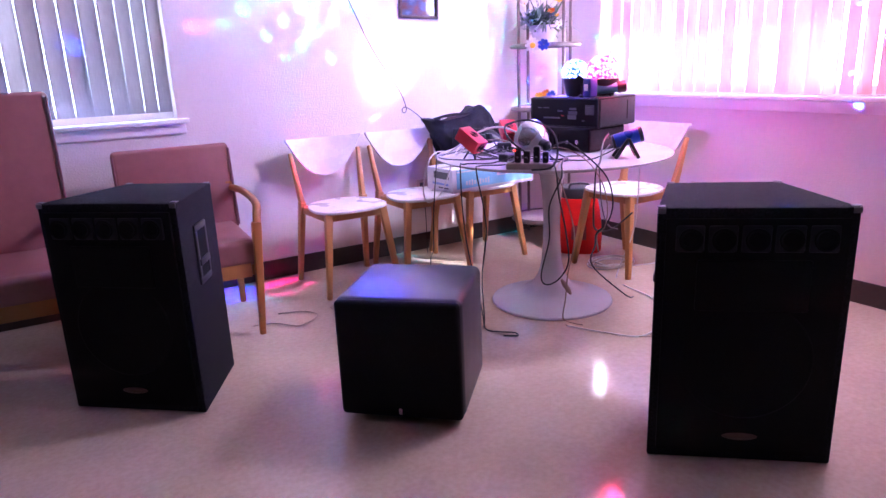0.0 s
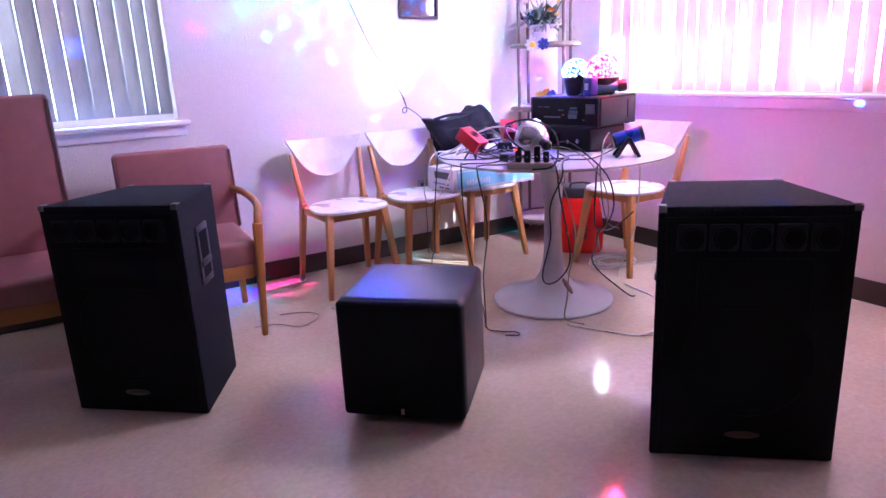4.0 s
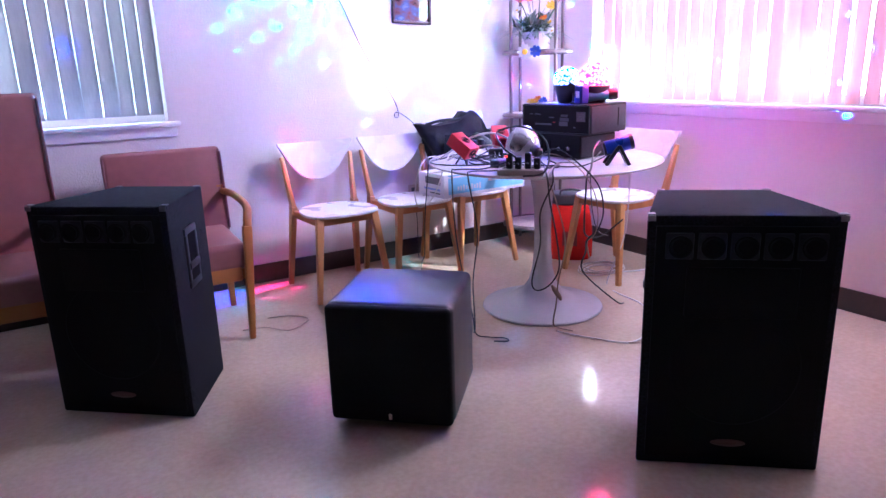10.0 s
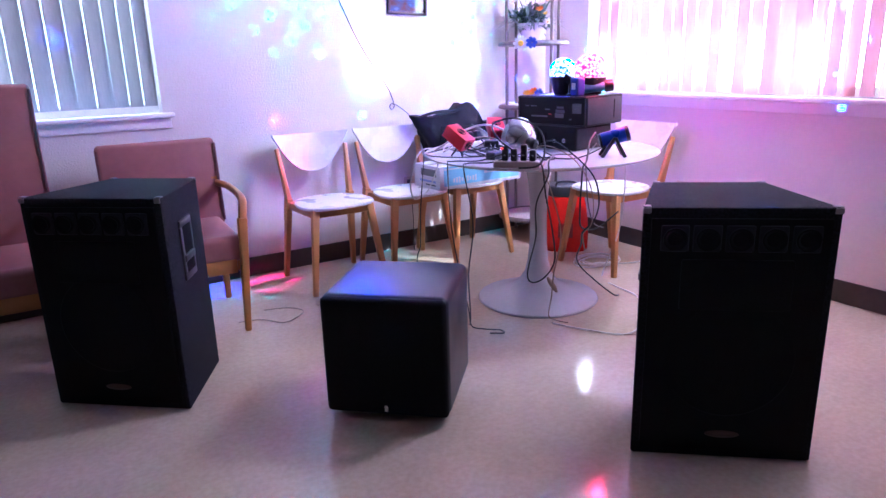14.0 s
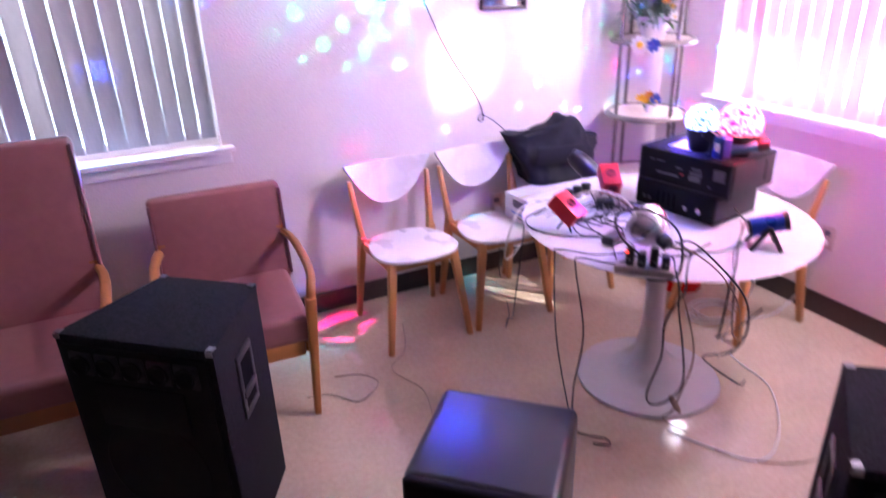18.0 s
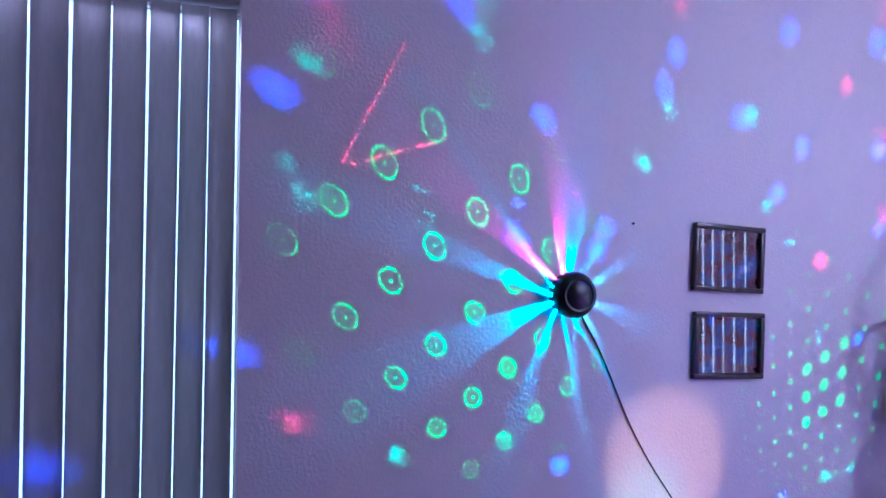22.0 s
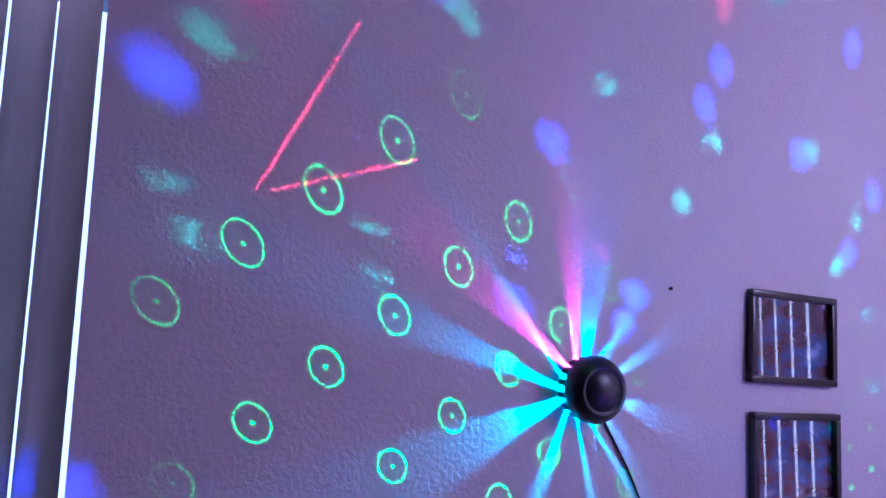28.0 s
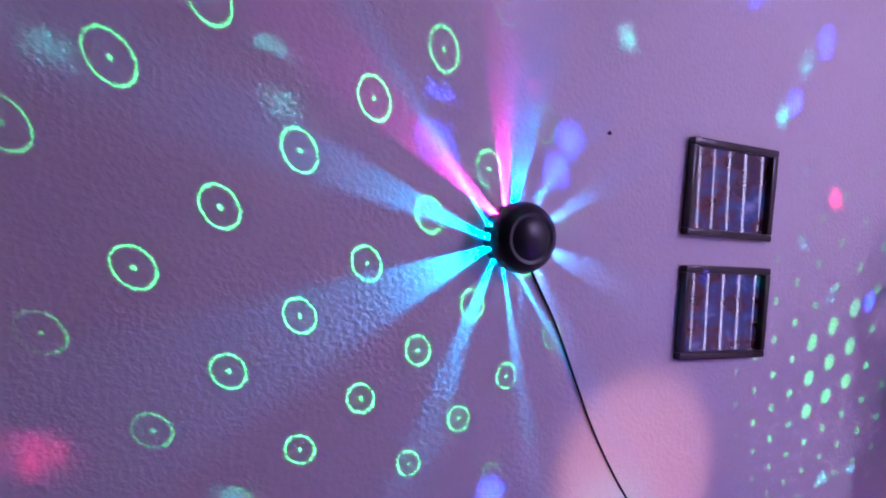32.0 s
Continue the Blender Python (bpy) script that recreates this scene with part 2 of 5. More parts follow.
def part(name, bm, mat, parent, label="", m=None, smooth=True):
    """One mesh object under a thing or a part."""
    ob = link(name, bm, mat, m, smooth)
    ob.parent = parent
    if label:
        ob["label"] = label
    return ob


def thing(name, m, label, category, group=""):
    """An empty at the base of a thing, which carries its parts."""
    ob = new(name)
    ob.matrix_basis = m
    return tagged(ob, label, category, group)


def box(sx, sy, sz, at=(0, 0, 0), bevel=0.0, seg=2, m=None):
    """A box of that size round the place at."""
    bm = bmesh.new()
    bmesh.ops.create_cube(bm, size=1)
    bmesh.ops.scale(bm, vec=(sx, sy, sz), verts=bm.verts)
    if bevel:
        bmesh.ops.bevel(bm, geom=bm.edges[:], offset=bevel, segments=seg, profile=0.5, affect="EDGES")
    if m is not None:
        bmesh.ops.transform(bm, matrix=m, verts=bm.verts)
    bmesh.ops.translate(bm, vec=at, verts=bm.verts)
    return bm


def merge(*bms):
    """Several bmeshes as one."""
    out = bms[0]
    for b in bms[1:]:
        me = bpy.data.meshes.new("tmp")
        b.to_mesh(me)
        b.free()
        out.from_mesh(me)
        bpy.data.meshes.remove(me)
    return out


def lathe(profile, seg=32, cap=True):
    """A body turned round z from (radius, height) pairs."""
    bm = bmesh.new()
    rings = []
    for r, z in profile:
        if r < 1e-6:
            rings.append([bm.verts.new((0, 0, z))])
        else:
            rings.append([bm.verts.new((r * math.cos(2 * math.pi * k / seg), r * math.sin(2 * math.pi * k / seg), z)) for k in range(seg)])
    for a, b in zip(rings, rings[1:]):
        for k in range(seg):
            j = (k + 1) % seg
            if len(a) == 1 and len(b) > 1:
                bm.faces.new((a[0], b[j], b[k]))
            elif len(b) == 1 and len(a) > 1:
                bm.faces.new((a[k], a[j], b[0]))
            elif len(a) > 1:
                bm.faces.new((a[k], a[j], b[j], b[k]))
    if cap:
        for ring in (rings[0], rings[-1]):
            if len(ring) > 1:
                bm.faces.new(ring)
    bmesh.ops.recalc_face_normals(bm, faces=bm.faces)
    return bm


def tube(points, radius, seg=8, closed=False, flat=1.0):
    """A round bar along a line of points; radius may be one number or one for each point."""
    bm = bmesh.new()
    pts = [Vector(p) for p in points]
    n = len(pts)
    rad = radius if isinstance(radius, (list, tuple)) else [radius] * n
    rings = []
    side = None
    for i, p in enumerate(pts):
        a = pts[(i - 1) % n] if (closed or i > 0) else p
        b = pts[(i + 1) % n] if (closed or i < n - 1) else p
        d = (b - a).normalized()
        if side is None:
            side = d.orthogonal().normalized()
        side = (side - d * side.dot(d))
        if side.length < 1e-5:
            side = d.orthogonal()
        side.normalize()
        up = d.cross(side)
        rings.append([bm.verts.new(p + rad[i] * (math.cos(2 * math.pi * k / seg) * side + flat * math.sin(2 * math.pi * k / seg) * up)) for k in range(seg)])
    pairs = list(zip(rings, rings[1:])) + ([(rings[-1], rings[0])] if closed else [])
    for a, b in pairs:
        for k in range(seg):
            bm.faces.new((a[k], a[(k + 1) % seg], b[(k + 1) % seg], b[k]))
    if not closed:
        bm.faces.new(rings[0][::-1])
        bm.faces.new(rings[-1])
    bmesh.ops.recalc_face_normals(bm, faces=bm.faces)
    return bm


def smooth_line(points, steps=8):
    """A soft line through the points."""
    p = [Vector(q) for q in points]
    out = []
    for i in range(len(p) - 1):
        a, b, c, d = p[max(i - 1, 0)], p[i], p[i + 1], p[min(i + 2, len(p) - 1)]
        for k in range(steps):
            t = k / steps
            out.append(0.5 * (2 * b + (c - a) * t + (2 * a - 5 * b + 4 * c - d) * t * t + (3 * b - a - 3 * c + d) * t ** 3))
    out.append(p[-1])
    return out


def prism(outline, z0, z1, bevel=0.0, seg=2):
    """An upright body over a flat outline of (x, y) pairs."""
    bm = bmesh.new()
    lo = [bm.verts.new((x, y, z0)) for x, y in outline]
    hi = [bm.verts.new((x, y, z1)) for x, y in outline]
    n = len(outline)
    bm.faces.new(lo[::-1])
    bm.faces.new(hi)
    for k in range(n):
        bm.faces.new((lo[k], lo[(k + 1) % n], hi[(k + 1) % n], hi[k]))
    bmesh.ops.recalc_face_normals(bm, faces=bm.faces)
    if bevel:
        bmesh.ops.bevel(bm, geom=bm.edges[:], offset=bevel, segments=seg, profile=0.5, affect="EDGES")
    return bm


def beam(a, b, wa, wb=None, depth_a=None, depth_b=None, bevel=0.004):
    """A tapered squared bar from a to b, wa and wb wide at its ends."""
    a, b = Vector(a), Vector(b)
    wb = wa if wb is None else wb
    da = wa if depth_a is None else depth_a
    db = da * wb / wa if depth_b is None else depth_b
    d = (b - a).normalized()
    ref = Vector((0, 1, 0)) if abs(d.z) > 0.7 else Vector((0, 0, 1))
    s = d.cross(ref).normalized()
    u = s.cross(d)
    bm = bmesh.new()
    lo = [bm.verts.new(a + s * x * wa / 2 + u * y * da / 2) for x, y in ((-1, -1), (1, -1), (1, 1), (-1, 1))]
    hi = [bm.verts.new(b + s * x * wb / 2 + u * y * db / 2) for x, y in ((-1, -1), (1, -1), (1, 1), (-1, 1))]
    bm.faces.new(lo[::-1])
    bm.faces.new(hi)
    for k in range(4):
        bm.faces.new((lo[k], lo[(k + 1) % 4], hi[(k + 1) % 4], hi[k]))
    bmesh.ops.recalc_face_normals(bm, faces=bm.faces)
    if bevel:
        bmesh.ops.bevel(bm, geom=bm.edges[:], offset=bevel, segments=2, profile=0.5, affect="EDGES")
    return bm


# ---- room ----
# south and west walls are unseen, set far off to weaken bounced light
NY, EX, SY, WX, CZ = 3.64, 3.59, -7.6, -7.2, 2.95
TH = 0.16
WN = (-0.55, 1.012, 0.955, 2.50)      # north window: x from, x to, sill, head
WE = (-0.40, 3.22, 0.955, 2.50)      # east window: y from, y to, sill, head


def wall_with_hole(axis, face, out, a0, a1, hole):
    """A wall of the room along x or y, with one opening through it."""
    h0, h1, z0, z1 = hole
    bms = []
    for u0, u1, v0, v1 in ((a0, h0, 0, CZ), (h1, a1, 0, CZ), (h0, h1, 0, z0), (h0, h1, z1, CZ)):
        c, s = (u0 + u1) / 2, u1 - u0
        if axis == "x":
            bms.append(box(s, TH, v1 - v0, (c, face + out * TH / 2, (v0 + v1) / 2)))
        else:
            bms.append(box(TH, s, v1 - v0, (face + out * TH / 2, c, (v0 + v1) / 2)))
    bm = merge(*bms)
    bmesh.ops.remove_doubles(bm, verts=bm.verts, dist=0.0005)
    return bm


tagged(link("wall_north", wall_with_hole("x", NY, 1, WX, EX + TH, WN), M_WALL), "cream painted plaster wall with light orange-peel texture", "wall", kind="structure")
tagged(link("wall_east", wall_with_hole("y", EX, 1, SY, NY, WE), M_WALL), "cream painted plaster wall below a wide window", "wall", kind="structure")
tagged(link("wall_south", box(EX - WX + TH, TH, CZ, ((EX + WX) / 2, SY - TH / 2, CZ / 2)), M_WALL_UNSEEN), "unseen plain wall, coloured dark to cut bounced light", "wall", kind="structure")
tagged(link("wall_west", box(TH, NY - SY, CZ, (WX - TH / 2, (NY + SY) / 2, CZ / 2)), M_WALL_UNSEEN), "unseen plain wall, coloured dark to cut bounced light", "wall", kind="structure")
tagged(link("floor", box(EX - WX + 2 * TH, NY - SY + 2 * TH, 0.12, ((EX + WX) / 2, (NY + SY) / 2, -0.06)), M_FLOOR), "waxed cream speckled vinyl floor with soft reflections", "floor", kind="structure")
tagged(link("ceiling", box(EX - WX + 2 * TH, NY - SY + 2 * TH, 0.1, ((EX + WX) / 2, (NY + SY) / 2, CZ + 0.05)), M_CEIL), "plain white painted ceiling", "ceiling", kind="structure")


def skirting(x0, y0, x1, y1, nx, ny):
    d = Vector((x1 - x0, y1 - y0, 0))
    mid = Vector(((x0 + x1) / 2 + nx * 0.006, (y0 + y1) / 2 + ny * 0.006, 0.055))
    sx, sy = (d.length, 0.012) if abs(d.x) > abs(d.y) else (0.012, d.length)
    return box(sx, sy, 0.11, mid, 0.003)


for _a in ((WX, NY, EX, NY, 0, -1), (EX, SY, EX, NY - 0.013, -1, 0), (WX, SY, EX - 0.013, SY, 0, 1), (WX, SY + 0.013, WX, NY - 0.013, 1, 0)):
    tagged(link("baseboard", skirting(*_a), M_BASE, smooth=True), "dark brown rubber cove baseboard along the wall", "baseboard", kind="structure")

# ground outside
_g = bmesh.new()
bmesh.ops.create_grid(_g, x_segments=2, y_segments=2, size=400)
bmesh.ops.translate(_g, vec=(0, 0, -0.4), verts=_g.verts)
tagged(link("ground", _g, material("pale_paving", (0.42, 0.40, 0.37), 0.9, grain=0.2, grain_scale=5, stain=0.2, stain_scale=0.4)), "pale sunlit paving outside the windows", "ground", kind="structure")


# unseen eave, sized so that the sun enters only low through the window
tagged(link("roof", box(1.458, 12, 0.12, (EX + TH + 0.731, 1.0, 2.86)), M_CEIL), "unseen white overhanging eave that keeps the sun off the upper wide window", "roof", kind="structure")


def bright_backdrop(cx, cy, sx, sy, strength, colour):
    """Glaring daylight far outside a window."""
    m = bpy.data.materials.new("bright_haze")
    m.use_nodes = True
    p = m.node_tree.nodes["Principled BSDF"]
    p.inputs["Emission Color"].default_value = (*colour, 1)
    p.inputs["Emission Strength"].default_value = strength * DIM
    tagged(link("backdrop", box(sx, sy, 4.4, (cx, cy, 1.8)), m), "glaring white daylight haze outside", "backdrop", kind="structure")


bright_backdrop(10.5, 2.0, 0.1, 22, 12.0, (1.0, 0.97, 1.0))
bright_backdrop(0.0, 10.5, 19, 0.1, 3.0, (0.55, 0.86, 1.0))


def window(name, axis, hole, face, label):
    """Window frame with panes and a sill board, set in the outer half of the wall."""
    h0, h1, z0, z1 = hole
    w = thing(name, Matrix.Identity(4), label, "window")
    w["kind"] = "structure"

    def put(u, s, v, sv, d, sd):
        """Centre and size along the wall, in height and in depth."""
        return box(s, sd, sv, (u, face + d, v), 0.004) if axis == "x" else box(sd, s, sv, (face + d, u, v), 0.004)

    c = (h0 + h1) / 2
    stile = 0.003 if axis == "x" else 0.05
    part("window_frame", merge(put(c, h1 - h0, z0 + 0.025, 0.05, 0.12, 0.05), put(c, h1 - h0, z1 - 0.025, 0.05, 0.12, 0.05),
                               put(h0 + 0.025, 0.05, (z0 + z1) / 2, z1 - z0 - 0.1, 0.12, 0.05), put(h1 - stile / 2, stile, (z0 + z1) / 2, z1 - z0 - 0.1, 0.12, 0.05),
                               put(c, 0.05, (z0 + z1) / 2, z1 - z0 - 0.1, 0.12, 0.05)), M_TRIM, w)
    for k in (0, 1):
        pane = part("pane", put((h0 + 0.05 + c - 0.025) / 2 if k == 0 else (c + 0.025 + h1 - stile) / 2, (h1 - h0) / 2 - (0.075 if k == 0 else 0.025 + stile), (z0 + z1) / 2, z1 - z0 - 0.1, 0.12, 0.005), M_GLASS, w)
        pane.visible_shadow = False
    part("window_sill", put(c, h1 - h0 + 0.10, z0 - 0.006, 0.022, -0.012, 0.075), M_TRIM, w, "white painted sill board")
    part("apron", put(c, h1 - h0 + 0.07, z0 - 0.045, 0.056, -0.008, 0.014), M_TRIM, w)
    return w


M_GLASS = glass_material("window_glass")
window("window_1", "x", WN, NY, "white framed window behind closed vertical blinds")
window("window_2", "y", WE, EX, "wide white framed window glaring with daylight behind blinds")


def vertical_blind(axis, hole, face, mat, pitch, width, turn, drop, label):
    """A headrail with one hanging slat beside the next."""
    h0, h1, z0, z1 = hole
    b = thing("vertical_blind", Matrix.Identity(4), label, "blind")
    L = h1 - h0 - 0.01
    c = (h0 + h1) / 2
    rail = box(L, 0.055, 0.05, (c, face + 0.035, z1 - 0.027), 0.004) if axis == "x" else box(0.055, L, 0.05, (face + 0.035, c, z1 - 0.027), 0.004)
    part("headrail", rail, M_RAIL, b, "dark grey headrail")
    n = int((L - 0.02) / pitch) + 2
    rnd = random.Random(5)
    zt, zb = z1 - 0.055, z0 + drop
    # one slightly curved slat
    sb = bmesh.new()
    cols = 5
    grid = []
    for i in range(cols):
        u = (i / (cols - 1) - 0.5)
        grid.append([sb.verts.new((u * width, 0.006 * (1 - 4 * u * u), z)) for z in (zb - (zb + zt) / 2, 0, zt - (zb + zt) / 2)])
    for i in range(cols - 1):
        for j in range(2):
            sb.faces.new((grid[i][j], grid[i + 1][j], grid[i + 1][j + 1], grid[i][j + 1]))
    bmesh.ops.solidify(sb, geom=sb.faces[:], thickness=0.0012)
    me = bpy.data.meshes.new("slat")
    sb.to_mesh(me)
    sb.free()
    me.materials.append(mat)
    me.polygons.foreach_set("use_smooth", [True] * len(me.polygons))
    edge = h1 - (0.010 if axis == "x" else 0.075)
    for k in range(n):
        span = (0.067, 0.067, 0.071, 0.080)[k] if axis == "x" and k < 4 else pitch
        if edge - span < h0 - 0.004:
            break
        u = edge - span / 2
        edge -= span
        s = new("slat", me)
        s.parent = b
        a = turn + rnd.uniform(-2, 2) + (14 if axis == "y" and u > 1.95 else 0) + (34 if axis == "y" and 1.80 < u < 1.885 else 0)
        tilt = rnd.uniform(-0.25, 0.25)
        if axis == "x":
            s.matrix_basis = pose(u, face + 0.03, (zb + zt) / 2, 0, tilt, a) @ Matrix.Diagonal((span / pitch, 1, 1, 1))
        else:
            s.matrix_basis = pose(face + 0.03, u, (zb + zt) / 2, tilt, 0, 90 + a) @ Matrix.Diagonal((span / pitch, 1, 1, 1))

    return b


vertical_blind("x", WN, NY, M_SLAT, 0.0850, 0.0815, -6, 0.040, "closed grey-white vertical blind with thin gaps of daylight")
vertical_blind("y", WE, EX, M_SLAT_E, 0.0815, 0.0735, -11, 0.013, "vertical blind with pink sunlight put in its slat colour, glaring gaps between slats")

# ---- loudspeakers ----
def pa_speaker(m, label):
    """A carpeted cabinet, narrower behind, with a row of tweeters, a horn and a woofer behind the front."""
    t = thing("loudspeaker", m, label, "loudspeaker", "pair of loudspeakers")
    wf, wb, d, h = 0.520, 0.350, 0.395, 0.772
    out = [(-wf / 2, 0), (wf / 2, 0), (wb / 2, d), (-wb / 2, d)]
    part("cabinet", prism(out, 0.0, h, 0.008), M_CARPET, t)
    part("front_panel", box(wf - 0.05, 0.012, h - 0.06, (0, -0.004, h / 2), 0.003), M_GRILLE, t)
    for k in range(5):
        x = (k - 2) * 0.086
        tw = part("tweeter", box(0.076, 0.012, 0.076, (x, -0.012, h - 0.085), 0.006), M_DARK, t)
        part("cone", lathe([(0.0, 0.004), (0.02, 0.003), (0.028, 0.010), (0.032, 0.010), (0.032, 0.0), (0.0, 0.0)], 20), M_GRILLE, tw, m=pose(x, -0.016, h - 0.085, 90))
    part("horn", merge(box(0.30, 0.012, 0.15, (0, -0.012, h - 0.22), 0.008), box(0.24, 0.02, 0.09, (0, -0.010, h - 0.22), 0.01)), M_GRILLE, t)
    part("woofer", lathe([(0.0, 0.004), (0.05, 0.006), (0.17, 0.012), (0.185, 0.014), (0.19, 0.006), (0.19, 0.0), (0.0, 0.0)], 40), M_GRILLE, t, m=pose(0, -0.0085, 0.325, 90) @ Matrix.Diagonal((0.95, 0.95, 0.25, 1)))
    part("badge", lathe([(0.0, 0.004), (0.046, 0.003), (0.050, 0.0), (0.0, 0.0)], 28), M_BADGE, t, "small bronze oval badge", m=pose(0, -0.0105, 0.085, 90) @ Matrix.Diagonal((1, 0.24, 1, 1)))
    for sx in (-1, 1):
        # side handle in a recessed dish
        ang = math.degrees(math.atan2(wf / 2 - wb / 2, d))
        hm = pose(sx * (wf / 2 - (wf - wb) / 2 * 0.19 / d + 0.003), 0.19, h * 0.715, 0, 0, sx * ang) @ Matrix.Diagonal((1, 1.1, 1.15, 1))
        handle = part("handle", merge(box(0.010, 0.115, 0.022, (0, 0, 0.085), 0.004), box(0.010, 0.115, 0.022, (0, 0, -0.085), 0.004),
                                      box(0.010, 0.02, 0.15, (0, 0.048, 0), 0.004), box(0.010, 0.02, 0.15, (0, -0.048, 0), 0.004),
                                      box(0.016, 0.10, 0.022, (0.002 * sx, 0, -0.025), 0.004)), M_HANDLE, t, "grey plastic carrying handle", hm)
        part("dish", box(0.004, 0.08, 0.15, (0, 0, 0)), M_DISH, handle)
        for z, nm in ((h, 1),):
            for x, y in ((sx * wf / 2, 0), (sx * wb / 2, d)):
                c = merge(box(0.022, 0.022, 0.003, (x - sx * 0.012, y + (0.012 if y < 0.1 else -0.012), z + nm * 0.0015), 0.001),
                          box(0.022, 0.003, 0.016, (x - sx * 0.012, y + (-0.0015 if y < 0.1 else 0.0015), z - nm * 0.009), 0.001))
                part("corner_cap", c, M_CAP if nm > 0 else M_DARK, t)
    return t


M_DARK = material("matt_black_plastic", (0.018, 0.018, 0.021), 0.6, grain=0.2, spec=0.2)
M_CAP = material("dull_steel_cap", (0.20, 0.19, 0.20), 0.38, metal=0.9, stain=0.1)
M_BADGE = material("bronze_badge", (0.07, 0.026, 0.016), 0.5)
M_HANDLE = material("grey_handle_plastic", (0.022, 0.022, 0.026), 0.4)
M_DISH = material("handle_recess", (0.003, 0.003, 0.004), 0.8, spec=0.1)
pa_speaker(pose(2.000, 0.958, 0, 0, 0, -40.3), "large black carpeted loudspeaker with chrome corner caps on the floor")
pa_speaker(pose(0.526, 2.362, 0, 0, 0, -40.3), "black carpeted loudspeaker with side handle standing before armchairs")


def subwoofer(m):
    t = thing("subwoofer", m, "satin black cube subwoofer with rounded edges on short feet", "subwoofer")
    s = 0.432
    part("cabinet", box(s, 0.415, 0.424, (0, 0.21, 0.237), 0.028, 4), M_SUB, t)
    part("grille", box(s - 0.008, 0.036, 0.414, (0, 0.004, 0.237), 0.017, 5), M_GRILLE, t)
    part("badge", merge(lathe([(0.0, 0.002), (0.007, 0.002), (0.007, 0)], 16), box(0.012, 0.012, 0.002, (0, -0.01, 0.001))), M_CHROME, t, "small silver badge", m=pose(0, -0.015, 0.062, 90))
    for x in (-0.15, 0.15):
        for y in (0.075, 0.34):
            part("foot", lathe([(0.022, 0.0), (0.025, 0.004), (0.02, 0.030)], 16), M_BLACKPL, t, m=pose(x, y, 0))
    return t


subwoofer(pose(1.272, 1.717, 0, 0, 0, -43.0))


# ---- table ----
def pedestal_table(m):
    t = thing("pedestal_table", m, "round white pedestal table crowded with gear and cables", "table")
    part("tabletop", lathe([(0.0, 0.727), (0.50, 0.727), (0.546, 0.740), (0.557, 0.747), (0.555, 0.75), (0.0, 0.75)], 72), M_TABLEW, t)
    part("pedestal", lathe([(0.297, 0.0), (0.302, 0.006), (0.298, 0.013), (0.26, 0.026), (0.17, 0.050), (0.10, 0.09), (0.066, 0.14), (0.050, 0.21), (0.043, 0.30), (0.041, 0.40),
                            (0.043, 0.50), (0.051, 0.60), (0.066, 0.67), (0.09, 0.715), (0.12, 0.7265)], 56), M_TABLEW, t)
    return t


pedestal_table(pose(2.472, 2.368, 0))


# ---- white shell chairs ----
def plywood_back():
    """A half-round bent back rest, 0.44 m wide."""
    bm = bmesh.new()
    nx, nz = 18, 8
    g = []
    for i in range(nx + 1):
        u = i / nx * 2 - 1
        x = u * 0.222
        low = 0.21 * (1 - abs(u) ** 2.3)
        row = []
        for j in range(nz + 1):
            v = j / nz
            z = 0.812 - 0.008 * (1 - u * u) - v * max(low, 0.012)
            y = 0.045 - 0.055 * (1 - u * u) * -1 - 0.055
            row.append(bm.verts.new((x, y + 0.04 * (z - 0.6) / 0.2, z)))
        g.append(row)
    for i in range(nx):
        for j in range(nz):
            bm.faces.new((g[i][j], g[i + 1][j], g[i + 1][j + 1], g[i][j + 1]))
    bmesh.ops.recalc_face_normals(bm, faces=bm.faces)
    bmesh.ops.solidify(bm, geom=bm.faces[:], thickness=0.012)
    return bm


def shell_chair():
    """Local frame: the sitter looks along -y; the origin lies on the floor below the seat's middle."""
    t = thing("dining_chair", Matrix.Identity(4), "white lacquered chair with birch legs", "chair", "white chairs round the table")
    # seat: rounded, wider in front
    pts = []
    for k in range(40):
        a = 2 * math.pi * k / 40
        x, y = math.cos(a), math.sin(a)
        r = (abs(x) ** 2.6 + abs(y) ** 2.6) ** (-1 / 2.6)
        pts.append((x * r * (0.205 - 0.022 * y), y * r * 0.195 - 0.015))
    part("seat", prism(pts, 0.445, 0.462, 0.005), M_CHAIRW, t)
    part("backrest", plywood_back(), M_CHAIRW, t, m=pose(0, 0.195, 0))
    for sx in (-1, 1):
        part("leg", beam((sx * 0.155, -0.15, 0.447), (sx * 0.21, -0.205, 0.0), 0.040, 0.026, 0.036, 0.026), M_BIRCH, t)
        part("leg", beam((sx * 0.185, 0.165, 0.47), (sx * 0.212, 0.242, 0.0), 0.034, 0.026, 0.052, 0.028), M_BIRCH, t)
        part("back_post", beam((sx * 0.183, 0.165, 0.44), (sx * 0.205, 0.235, 0.735), 0.026, 0.020, 0.050, 0.024), M_BIRCH, t)
        part("side_rail", beam((sx * 0.165, -0.14, 0.425), (sx * 0.18, 0.16, 0.425), 0.02, 0.02, 0.04, 0.04), M_BIRCH, t)
    part("front_rail", beam((-0.15, -0.155, 0.425), (0.15, -0.155, 0.425), 0.02, 0.02, 0.04, 0.04), M_BIRCH, t)
    part("back_rail", beam((-0.175, 0.165, 0.425), (0.175, 0.165, 0.425), 0.02, 0.02, 0.04, 0.04), M_BIRCH, t)
    return t


_chair = shell_chair()
_chair.matrix_basis = pose(1.752, 3.264, 0, 0, 0, 0)
